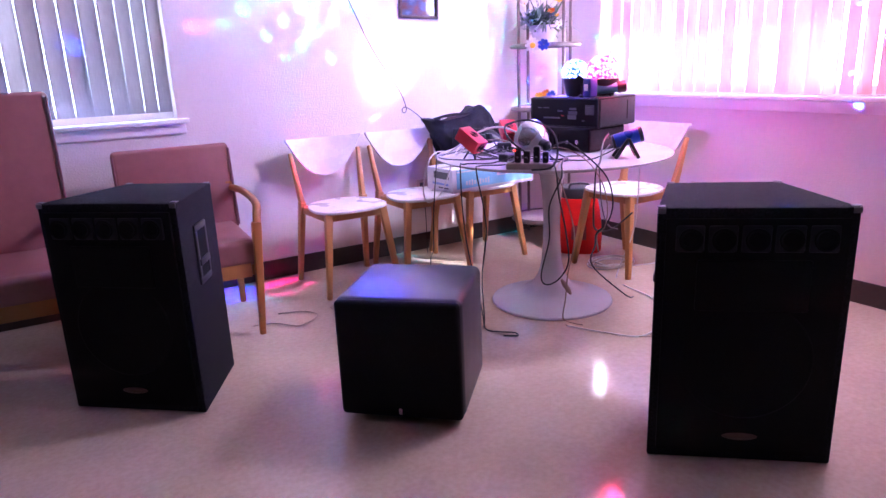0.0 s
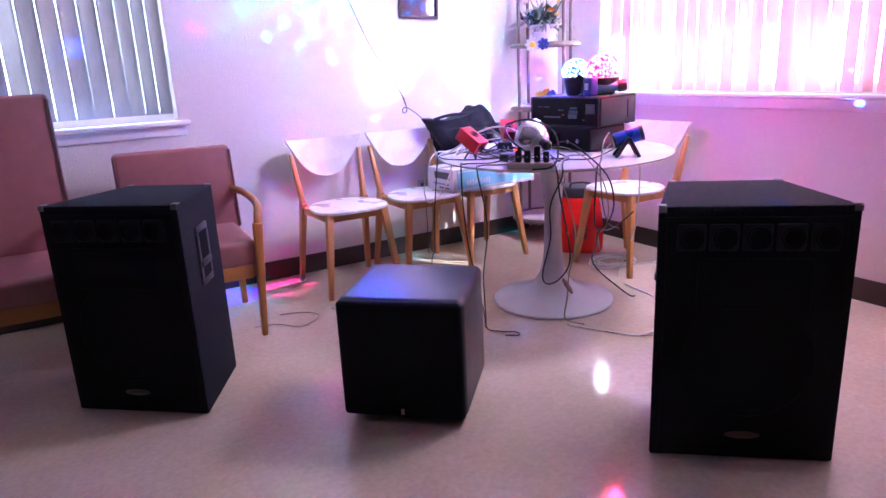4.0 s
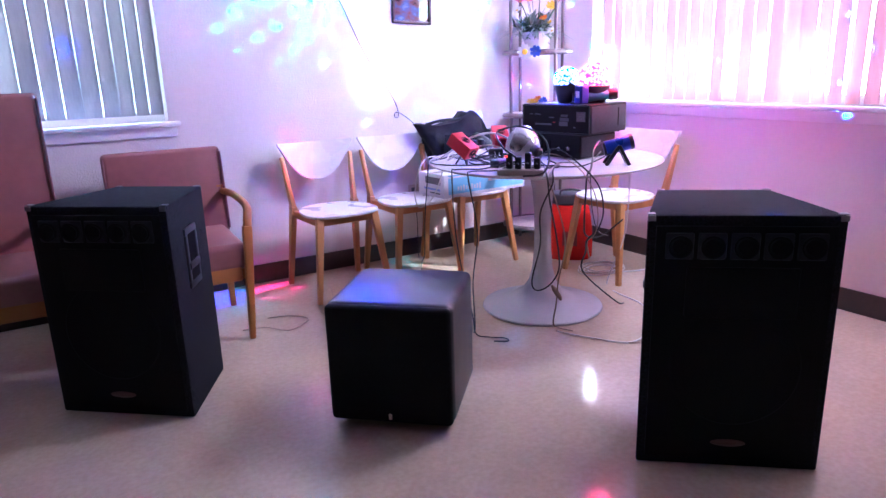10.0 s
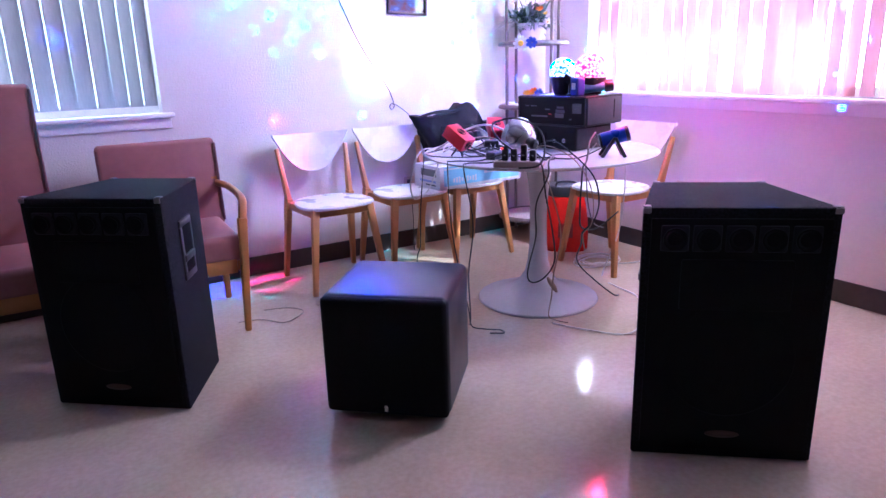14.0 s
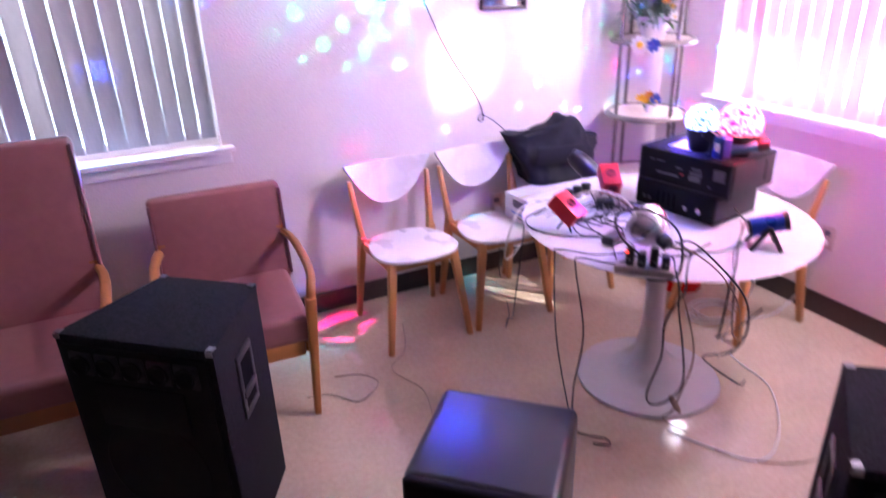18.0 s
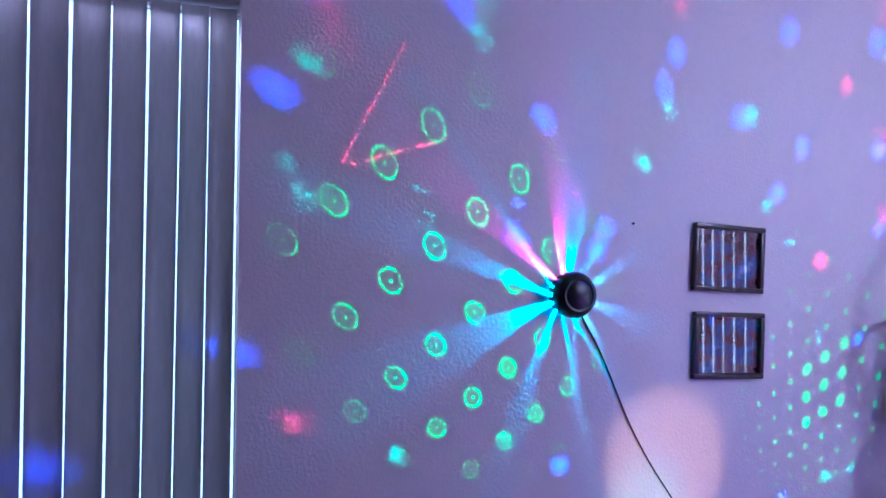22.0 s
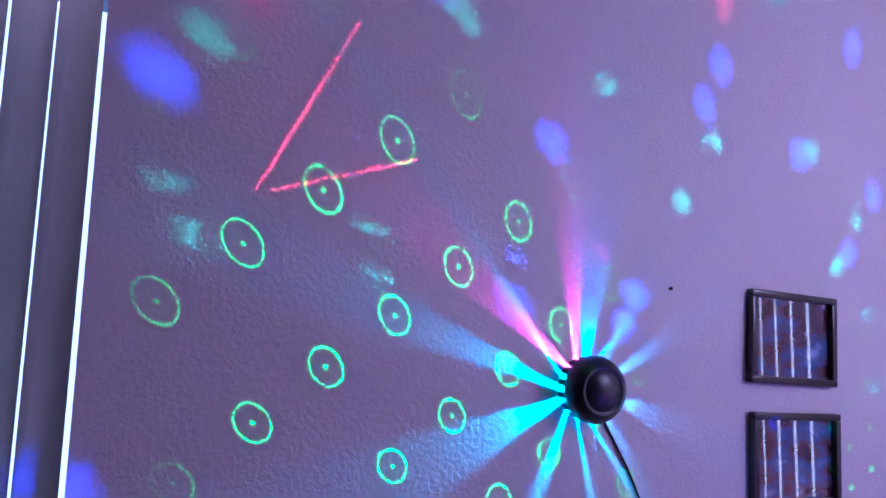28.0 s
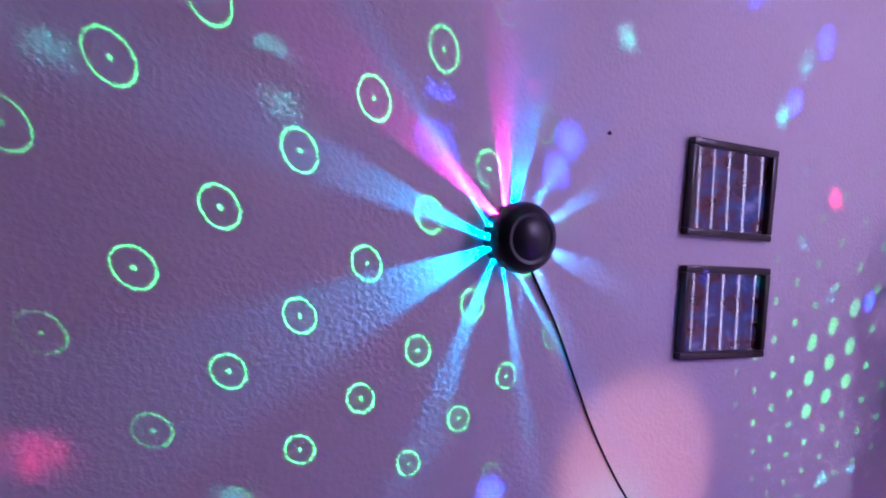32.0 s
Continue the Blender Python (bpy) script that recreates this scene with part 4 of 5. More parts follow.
_lo = case("amplifier", 2.548, 2.200, 0.37, 0.27, 8, 0.75, 0.862, "black amplifier box with grey end on the table", "amplifier")
part("control_knob", lathe([(0.0, 0.0), (0.012, 0.0), (0.011, 0.014), (0.0, 0.014)], 14), M_CHROME, _lo, m=pose(0.001, 0.06, 0.05, 0, -90))
part("control_knob", lathe([(0.0, 0.0), (0.010, 0.0), (0.009, 0.012), (0.0, 0.012)], 14), M_CHROME, _lo, m=pose(0.001, 0.12, 0.045, 0, -90))
_up = case("equipment_case", 2.570, 2.160, 0.40, 0.30, 11, 0.862, 1.002, "black equipment case with stickers carrying the ball lamps", "case")
sticker(0.05, 0.045, (-0.001, 0.05, 0.085), (90, 0, -90), M_GREYLAB, _up)
for _k in range(4):
    sticker(0.036, 0.004, (-0.0018, 0.05, 0.072 + 0.008 * _k), (90, 0, -90), M_INK, _up)
sticker(0.05, 0.02, (-0.001, 0.15, 0.05), (90, 0, -90), M_INK, _up)
sticker(0.10, 0.008, (-0.001, 0.27, 0.045), (90, 0, -90), M_INK, _up)
part("vent_slot", box(0.006, 0.003, 0.085, (0.225, -0.0025, 0.075), 0.001), M_SLIT, _up)
part("front_rim", merge(box(0.004, 0.40, 0.006, (-0.002, 0.20, 0.134)), box(0.004, 0.40, 0.006, (-0.002, 0.20, 0.006)), box(0.004, 0.006, 0.122, (-0.002, 0.003, 0.07)), box(0.004, 0.006, 0.122, (-0.002, 0.397, 0.07))), M_BLACKPL, _up)
for _k, (_y, _z, _w, _h) in enumerate(((0.145, 0.088, 0.040, 0.010), (0.145, 0.070, 0.052, 0.016), (0.22, 0.078, 0.03, 0.006), (0.305, 0.092, 0.036, 0.005), (0.345, 0.092, 0.022, 0.005), (0.085, 0.035, 0.014, 0.006))):
    sticker(_w, _h, (-0.001, _y, _z), (90, 0, -90), M_GREYLAB, _up)
sticker(0.016, 0.006, (-0.001, 0.205, 0.056), (90, 0, -90), M_REDLAB, _up)
for _y in (0.18, 0.205, 0.23, 0.255):
    part("vent_slot", box(0.003, 0.006, 0.055, (-0.001, _y, 0.055), 0.001), M_SLIT, _lo)
for _y in (0.30, 0.325):
    part("socket", box(0.003, 0.014, 0.014, (-0.001, _y, 0.04), 0.001), M_GREYLAB, _lo)
tagged(link("paper_sheet", box(0.15, 0.10, 0.002, (0, 0, 0), 0), M_SHEET, pose(2.64, 2.44, 1.0035, 0, 0, 12)), "pale sheet of plastic lying on the black case", "sheet")
# small lamps standing in front of the balls
_t = thing("mini_lamp", pose(2.595, 2.245, 1.002), "small dark blue lamp with white sticker on the case", "lamp")
part("body", box(0.05, 0.05, 0.085, (0, 0, 0.0425), 0.008, 3), material("deep_blue_plastic", (0.02, 0.03, 0.22), 0.3), _t)
sticker(0.024, 0.030, (-0.0258, 0.0, 0.045), (90, 0, -90), M_PAPER, _t)
_t = thing("mini_lamp", pose(2.68, 2.225, 1.030, 0, 0, -30), "teal torch lying on the black case", "torch")
part("barrel", tube([(-0.06, 0, 0), (0.05, 0, 0.012)], 0.022, 16), material("teal_plastic", (0.02, 0.18, 0.24), 0.3), _t)
part("head", tube([(0.045, 0, 0.012), (0.055, 0, 0.013), (0.085, 0, 0.016)], [0.022, 0.028, 0.028], 16), M_BLACKPL, _t)
part("clip", beam((0.0, 0, -0.018), (0.02, 0, -0.028), 0.02, 0.02, 0.004, 0.004, 0.001), M_BLACKPL, _t)

# blue lamp on a forked stand
_t = thing("stage_lamp", pose(2.575, 1.985, 0.75, 0, 0, -38), "blue tube stage lamp on a black forked stand", "lamp")
part("barrel", tube([(-0.055, 0, 0.070), (0.050, 0, 0.098)], 0.032, 22), material("blue_anodised", (0.01, 0.045, 0.32), 0.28, metal=0.4, stain=0.06), _t)
part("front_ring", tube([(0.046, 0, 0.097), (0.062, 0, 0.1013)], 0.034, 22), M_BLACKPL, _t)
part("end_cap", tube([(-0.064, 0, 0.0675), (-0.053, 0, 0.0705)], 0.030, 22), M_BLACKPL, _t)
for _s in (-1, 1):
    part("stand_leg", beam((0.0, _s * 0.035, 0.085), (-0.055, _s * 0.04, 0.0), 0.014, 0.016, 0.02, 0.02, 0.003), M_BLACKPL, _t)
    part("stand_leg", beam((0.0, _s * 0.035, 0.085), (0.045, _s * 0.04, 0.0), 0.014, 0.016, 0.02, 0.02, 0.003), M_BLACKPL, _t)

# power strip with plugs
_t = thing("power_strip", pose(2.075, 2.035, 0.75, 0, 0, -47), "beige power strip full of black plugs with a lit red switch", "power strip")
part("body", box(0.19, 0.060, 0.026, (0, 0, 0.013), 0.006, 3), material("beige_plastic", (0.42, 0.36, 0.32), 0.45, stain=0.05), _t)
for _k, (_h, _o) in enumerate(((0.062, 0.0), (0.05, -0.008), (0.066, 0.006), (0.046, -0.004))):
    part("plug", merge(box(0.026, 0.04, _h, (-0.048 + 0.038 * _k, _o, 0.026 + _h / 2), 0.006, 2), tube([(-0.048 + 0.038 * _k, _o - 0.016, 0.05), (-0.048 + 0.038 * _k, _o - 0.034, 0.046)], 0.005, 8)), M_BLACKPL, _t)
part("switch", box(0.011, 0.004, 0.007, (-0.058, -0.0245, 0.078), 0.001), lit_material("red_switch_light", (1.0, 0.05, 0.03), 3.0), _t)
_t = thing("plug_adapter", pose(2.145, 2.28, 0.75, 0, 0, 20), "black power adapter lying on the tabletop", "adapter")
part("body", box(0.085, 0.05, 0.034, (0, 0, 0.017), 0.008, 3), M_BLACKPL, _t)
part("cord_boot", tube([(0.04, 0, 0.016), (0.062, 0, 0.014)], [0.007, 0.004], 8), M_BLACKPL, _t)
_t = thing("plug_adapter", pose(2.33, 2.56, 0.75, 0, 0, -35), "black power adapter among tangled plugs on the table", "adapter")
part("body", box(0.07, 0.05, 0.045, (0, 0, 0.0225), 0.008, 3), M_BLACKPL, _t)
part("cord_boot", tube([(0.034, 0, 0.016), (0.056, 0, 0.014)], [0.007, 0.004], 8), M_BLACKPL, _t)
_t = thing("power_strip", pose(2.27, 2.66, 0.75, 0, 0, 15), "white power strip with black plugs near the table edge", "power strip")
part("body", box(0.22, 0.05, 0.034, (0, 0, 0.017), 0.006, 3), M_TRIM, _t)
for _k in range(3):
    part("plug", box(0.030, 0.034, 0.05, (-0.06 + 0.055 * _k, 0.0, 0.059), 0.007, 2), M_BLACKPL, _t)

# ---- carton on the chair ----
M_CARTON = material("white_carton", (0.62, 0.60, 0.66), 0.5, grain=0.03, stain=0.05)
M_TAPE = material("packing_tape", (0.50, 0.44, 0.36), 0.2)
M_CARTB = material("pale_blue_print", (0.22, 0.50, 0.72), 0.45, grain=0.04, stain=0.06)
_t = thing("carton", pose(2.33, 3.205, 0.462, 0, 0, 4), "white and pale blue carton lying across the chair seats", "carton")
part("body", box(0.62, 0.26, 0.135, (0.31, 0, 0.0675), 0.004), M_CARTON, _t)
part("printed_panel", box(0.57, 0.002, 0.11, (0.315, -0.131, 0.075)), M_CARTB, _t, "pale blue printed panel")
part("printed_panel", box(0.19, 0.0012, 0.035, (0.42, -0.1325, 0.085)), M_CARTON, _t)
for _k in range(9):
    part("text_bar", box(0.011, 0.0012, 0.022 + 0.006 * (_k % 3), (0.10 + 0.020 * _k, -0.1325, 0.050)), M_CARTON, _t)
for _k in range(3):
    part("text_bar", box(0.15, 0.0012, 0.005, (0.42, -0.1335, 0.076 + 0.009 * _k)), M_CARTB, _t)
part("printed_band", box(0.57, 0.0012, 0.008, (0.315, -0.1325, 0.118)), M_CARTON, _t)
part("seam_tape", box(0.62, 0.05, 0.0008, (0.31, 0, 0.1354)), M_TAPE, _t, "clear brown packing tape")
part("end_label", box(0.002, 0.15, 0.04, (-0.001, -0.02, 0.095)), M_INK, _t, "dark printed label")
part("text_bar", box(0.0015, 0.16, 0.012, (-0.001, -0.01, 0.045)), material("faded_blue_ink", (0.25, 0.32, 0.62), 0.6), _t)
part("text_bar", box(0.0015, 0.10, 0.008, (-0.001, -0.04, 0.024)), M_INK, _t)


# ---- black bag and lamp on the carton ----
def cloth_bag(m):
    """A slumped cloth bag, wider above than below, its top sagging between stiff corners; base at z 0."""
    bm = bmesh.new()
    bmesh.ops.create_cube(bm, size=2)
    bmesh.ops.subdivide_edges(bm, edges=bm.edges[:], cuts=22, use_grid_fill=True)
    for v in bm.verts:
        x, y, z = v.co
        h = (z + 1) / 2
        # rounded plan
        n = max((abs(x) ** 5 + abs(y) ** 5) ** 0.2, 1e-4)
        k = min(1.0, max(abs(x), abs(y)) / n + 0.0)
        wide = 0.185 + 0.095 * h ** 1.3
        deep = 0.125 - 0.055 * h
        px = x * k * wide + 0.028 * (1 - h) + 0.01
        top = 0.270 + 0.035 * x + 0.045 * math.exp(-((x - 0.28) / 0.20) ** 2) - 0.105 / (1 + math.exp(-(x - 0.60) * 16)) + 0.03 * math.exp(-((x + 0.95) / 0.2) ** 2)
        pz = h * top
        p = Vector((px, y * k * deep + 0.02 * h, pz))
        fold = abs(noise.noise(Vector((p.x * 9, p.y * 6, p.z * 5)))) * 0.036 + abs(noise.noise(p * 24.0)) * 0.012
        out = Vector((x, y * 1.6, 0.4 * z if h > 0.5 else 0)).normalized()
        v.co = p + out * (0.014 - fold)
        v.co.z = max(v.co.z, 0.0)
    t = thing("black_bag", m, "slumped black cloth bag resting on the carton", "bag")
    part("bag_body", bm, M_BAG, t)
    part("strap", tube(smooth_line([(-0.24, -0.06, 0.265), (-0.14, -0.075, 0.285), (0.0, -0.07, 0.290), (0.09, -0.05, 0.325), (0.16, -0.05, 0.27), (0.20, -0.08, 0.16)], 6), 0.011, 8, False, 0.35), M_BAG, t)
    part("flap", box(0.30, 0.010, 0.10, (0.0, -0.125, 0.15), 0.005, 2, pose(0, 0, 0, 8, 3, 0)), M_BAG, t)
    return t


M_BAG = material("black_cloth", (0.012, 0.012, 0.016), 0.8, grain=0.25, grain_scale=160, stain=0.2, stain_scale=9, bump=0.3, bump_scale=400, spec=0.3)
cloth_bag(pose(2.652, 3.425, 0.597, 0, 0, -3))
_t = thing("par_lamp", pose(2.668, 3.105, 0.597), "black barrel spotlight leaning against the bag on the carton", "lamp")
_p, _q = Vector((-0.066, 0.057, 0.195)), Vector((0.062, -0.090, 0.038))
_ln = [_p.lerp(_q, f) for f in (0.0, 0.10, 0.32, 0.45, 0.80, 1.0)]
part("barrel", tube(_ln, [0.030, 0.044, 0.050, 0.049, 0.043, 0.038], 24), M_SUB, _t)
part("rim", tube([_p.lerp(_q, 0.97), _p.lerp(_q, 1.04)], 0.0405, 24), M_BLACKPL, _t)
part("lens", lathe([(0.0, 0.003), (0.034, 0.0), (0.0, 0.0)], 24, False), M_CHROME, _t, m=look(_p.lerp(_q, 1.045), _p))
part("yoke", merge(beam((0.045, 0.035, 0.120), (0.035, 0.028, 0.0), 0.016, 0.016, 0.005, 0.005, 0.001), beam((-0.045, -0.035, 0.120), (-0.035, 0.0, 0.0), 0.016, 0.016, 0.005, 0.005, 0.001)), M_BLACKPL, _t)
# plugs and a pen among the cords on the carton
for _x, _y, _r in ((2.50, 3.12, 20), (2.56, 3.16, -40), (2.44, 3.15, 70)):
    _t = thing("loose_plug", pose(_x, _y, 0.598, 0, 0, _r), "black mains plug lying on the carton", "plug", "loose plugs")
    part("body", box(0.036, 0.026, 0.024, (0, 0, 0.012), 0.005), M_BLACKPL, _t)
    part("cord_boot", tube([(0.016, 0, 0.012), (0.045, 0, 0.008)], [0.006, 0.003], 8), M_BLACKPL, _t)
    for _s in (-1, 1):
        part("prong", box(0.016, 0.002, 0.006, (-0.025, _s * 0.006, 0.012)), M_CHROME, _t)
tagged(link("pen", tube([(0, 0, 0), (0.004, 0, 0), (0.12, 0, 0), (0.135, 0, 0)], [0.003, 0.0045, 0.0045, 0.001], 10), material("blue_pen", (0.02, 0.08, 0.35), 0.3), pose(2.47, 3.09, 0.6025, 0, 0, 12), True), "slim blue pen lying on the carton edge", "pen")

# ---- red container under the table ----
def red_jug(m):
    t = thing("red_container", m, "glossy red plastic container with a dark lid on the floor", "container")
    sup = []
    for k in range(28):
        a = 2 * math.pi * k / 28
        x, y = math.cos(a), math.sin(a)
        r = (abs(x) ** 3 + abs(y) ** 3) ** (-1 / 3)
        sup.append((x * r * 0.14, y * r * 0.115))
    bm = bmesh.new()
    rings = []
    for z, s in ((0.0, 0.92), (0.012, 1.0), (0.10, 1.02), (0.20, 0.98), (0.28, 0.90), (0.345, 0.80)):
        rings.append([bm.verts.new((x * s, y * s, z)) for x, y in sup])
    for a, b in zip(rings, rings[1:]):
        for k in range(28):
            bm.faces.new((a[k], a[(k + 1) % 28], b[(k + 1) % 28], b[k]))
    bm.faces.new(rings[0][::-1])
    bm.faces.new(rings[-1])
    part("body", bm, M_RED, t)
    part("lid", prism([(x * 0.83, y * 0.83) for x, y in sup], 0.346, 0.415, 0.012, 3), M_LID, t, "dark grey lid")
    part("handle", tube(smooth_line([(-0.06, -0.08, 0.40), (-0.05, -0.085, 0.44), (0.05, -0.085, 0.44), (0.06, -0.08, 0.40)], 5), 0.007, 8), M_LID, t)
    part("label", box(0.09, 0.002, 0.09, (0, -0.1180, 0.14), 0.0), material("dark_red_label", (0.25, 0.01, 0.015), 0.4), t)
    return t


M_RED = material("red_plastic", (0.78, 0.014, 0.010), 0.25, grain=0.03, stain=0.06, stain_scale=8)
M_LID = material("charcoal_plastic", (0.05, 0.045, 0.055), 0.45, stain=0.08)
red_jug(pose(3.205, 2.975, 0, 0, 0, -42))


# ---- corner rack with flowers ----
def corner_rack(m):
    t = thing("corner_rack", m, "tall bronze metal plant rack with round shelves in the corner", "rack")
    r = 0.212
    for k, a in enumerate((-5, 85, 175, 265)):
        x, y = 0.2 * math.cos(radians(a)), 0.2 * math.sin(radians(a))
        post = part("post", tube([(x, y, 0), (x, y, 1.665)], 0.0105, 10), M_METALR, t)
        part("finial", lathe([(0.0, -0.014), (0.012, -0.010), (0.015, 0.0), (0.010, 0.012), (0.0, 0.016)], 12), M_METALR, post, m=pose(x, y, 1.678))
    for z, solid in ((0.14, 1), (0.52, 1), (0.875, 1), (1.268, 1), (1.640, 0)):
        pts = [(r * math.cos(2 * math.pi * k / 40), r * math.sin(2 * math.pi * k / 40), z) for k in range(40)]
        part("shelf_ring", tube(pts, 0.013, 8, True, 1.3), M_METALR, t)
        if solid:
            part("shelf_board", lathe([(0.0, z - 0.006), (r - 0.008, z - 0.006), (r - 0.008, z + 0.006), (0.0, z + 0.006)], 40), M_WICKER, t, "pale round shelf board")
    for a0 in (175, 85):
        p, q = [Vector((0.2 * math.cos(radians(a)), 0.2 * math.sin(radians(a)), 1.66)) for a in (a0, a0 + 180)]
        line = []
        for k in range(25):
            s = math.pi * k / 24
            h = p.lerp(q, (1 - math.cos(s)) / 2 * 0.96 + 0.02)
            line.append((h.x, h.y, 1.655 + 0.30 * math.sin(s) ** 0.75))
        part("arch", tube(line, 0.0110, 8), M_METALR, t)
    d = Vector((math.cos(radians(-47)), math.sin(radians(-47)), 0))
    for s in (-1, 1):
        line = []
        for k in range(26):
            u = k / 25
            ang = -0.5 + u * 6.4
            rad = 0.032 * (1 - 0.62 * u)
            c = d * (s * 0.058) + Vector((0, 0, 1.99))
            line.append(c + d * (s * -rad * math.cos(ang)) + Vector((0, 0, rad * math.sin(ang))))
        part("scroll", tube([Vector((0, 0, 1.953))] + line, 0.0065, 8), M_METALR, t)
    return t


RX, RY = 3.266, 3.383
corner_rack(pose(RX, RY, 0))

M_LEAF = material("artificial_leaf", (0.06, 0.115, 0.04), 0.5, grain=0.3, grain_scale=20, stain=0.2, stain_scale=15)
M_STEM = material("stem_green", (0.05, 0.10, 0.03), 0.6)
M_POT = material("white_ceramic", (0.72, 0.68, 0.70), 0.25, stain=0.05)
PETALS = {"yellow": (0.80, 0.50, 0.03), "orange": (0.75, 0.22, 0.02), "red": (0.55, 0.02, 0.03), "pink": (0.65, 0.12, 0.25), "white": (0.78, 0.76, 0.72), "blue": (0.05, 0.09, 0.40)}
M_PETAL = {k: material(k + "_petal", c, 0.55, grain=0.1, grain_scale=60, stain=0.1, stain_scale=20) for k, c in PETALS.items()}


def blossom(r, n=7, cup=0.35):
    """A ring of curved petals."""
    bm = bmesh.new()
    for k in range(n):
        a = 2 * math.pi * k / n
        d = Vector((math.cos(a), math.sin(a), 0))
        s = Vector((-math.sin(a), math.cos(a), 0))
        w = r * 3.6 / n
        rows = []
        for u, ww in ((0.1, 0.35), (0.55, 1.0), (0.88, 0.85), (1.0, 0.45)):
            z = cup * r * u * u
            rows.append((bm.verts.new(d * r * u - s * w * ww * 0.6 + Vector((0, 0, z))), bm.verts.new(d * r * u + s * w * ww * 0.6 + Vector((0, 0, z + 0.004 * (k % 2))))))
        for (a0, a1), (b0, b1) in zip(rows, rows[1:]):
            bm.faces.new((a0, a1, b1, b0))
    bmesh.ops.solidify(bm, geom=bm.faces[:], thickness=0.0012)
    return bm


def leaf_tuft(n, seed, spread, length):
    """Many pointed leaves that spring from one place."""
    rnd = random.Random(seed)
    bm = bmesh.new()
    for _ in range(n):
        a = rnd.uniform(0, 2 * math.pi)
        el = rnd.uniform(-0.1, 1.25)
        d = Vector((math.cos(a) * math.cos(el), math.sin(a) * math.cos(el), math.sin(el)))
        s = d.cross(Vector((0, 0, 1))).normalized()
        L = length * rnd.uniform(0.5, 1.15)
        w = rnd.uniform(0.005, 0.013)
        o = Vector((rnd.uniform(-1, 1), rnd.uniform(-1, 1), 0)) * spread
        rows = []
        for u, ww in ((0.0, 0.3), (0.35, 1.0), (0.7, 0.8), (1.0, 0.08)):
            c = o + d * L * u + Vector((0, 0, -0.35 * L * u * u))
            rows.append((bm.verts.new(c - s * w * ww), bm.verts.new(c + s * w * ww)))
        for (a0, a1), (b0, b1) in zip(rows, rows[1:]):
            bm.faces.new((a0, a1, b1, b0))
    return bm


def flower_pot(m, pot_r, pot_h, blooms, leaves, seed, label, leaf_len):
    rnd = random.Random(seed)
    t = thing("flower_pot", m, label, "flower pot", "artificial flower pots")
    part("pot", lathe([(0.0, 0.0), (pot_r * 0.55, 0.0), (pot_r * 0.75, pot_h * 0.4), (pot_r, pot_h * 0.95), (pot_r * 1.04, pot_h), (pot_r * 0.9, pot_h), (pot_r * 0.85, pot_h * 0.85), (0.0, pot_h * 0.8)], 28), M_POT, t)
    part("foliage", leaf_tuft(leaves, seed, pot_r * 0.7, leaf_len), M_LEAF, t, m=pose(0, 0, pot_h * 0.85))
    for k, (colour, dx, dy, dz, r) in enumerate(blooms):
        tip = Vector((dx, dy, pot_h + dz))
        part("stem", tube(smooth_line([(dx * 0.2, dy * 0.2, pot_h * 0.8), (dx * 0.6, dy * 0.6, pot_h * 0.8 + dz * 0.65), tip], 4), 0.0018, 5), M_STEM, t)
        aim = look(tip, tip + Vector((0.5 + rnd.uniform(-0.25, 0.25), 0.45 + rnd.uniform(-0.25, 0.25), rnd.uniform(-1.1, -0.6))))
        b = part("blossom", blossom(r, 8), M_PETAL[colour], t, colour + " blossom", m=aim)
        part("flower_centre", lathe([(0.0, 0.0), (r * 0.28, 0.0), (r * 0.22, r * 0.16), (0.0, r * 0.2)], 10), M_PETAL["yellow"], b)
    return t


def across(colour, side, rise, r, front=0.0):
    """A bloom so far along the shelf's open side, so high above the pot's rim."""
    return colour, side * 0.64 - front * 0.75, -side * 0.77 - front * 0.63, rise, r


_pot = flower_pot(pose(3.246, 3.367, 1.275), 0.098, 0.115,
                  [across("yellow", 0.037, 0.352, 0.036), across("orange", -0.040, 0.280, 0.036), across("red", -0.122, 0.216, 0.034), across("pink", -0.045, 0.192, 0.040, 0.04), across("red", 0.027, 0.211, 0.022, 0.03),
                   across("yellow", 0.100, 0.150, 0.036, 0.03), across("red", 0.145, 0.188, 0.034), across("red", -0.085, 0.280, 0.028), across("white", -0.118, 0.135, 0.030, 0.03), across("orange", 0.06, 0.075, 0.026, 0.09),
                   across("yellow", 0.095, 0.05, 0.016, 0.08), across("white", 0.11, 0.0, 0.03, 0.07), across("red", 0.17, 0.21, 0.03, 0.03), across("pink", -0.10, 0.19, 0.024, 0.02)],
                  230, 4, "white pot of mixed artificial flowers on the rack shelf", 0.12)
M_LEAFG = material("grey_green_sprig", (0.16, 0.21, 0.17), 0.6, grain=0.25, grain_scale=25, stain=0.2, stain_scale=15)
M_GRASS = material("pale_feather_grass", (0.42, 0.44, 0.48), 0.6, grain=0.15, grain_scale=40)
part("foliage", leaf_tuft(120, 21, 0.06, 0.20), M_LEAFG, _pot, "grey-green sprigs", m=pose(0, 0, 0.14))
part("foliage", leaf_tuft(60, 22, 0.07, 0.11), M_LEAF, _pot, m=pose(-0.03, 0.03, 0.15))
part("feather_grass", leaf_tuft(26, 23, 0.025, 0.16), M_GRASS, _pot, "pale feathery grass", m=pose(-0.075, 0.085, 0.15))
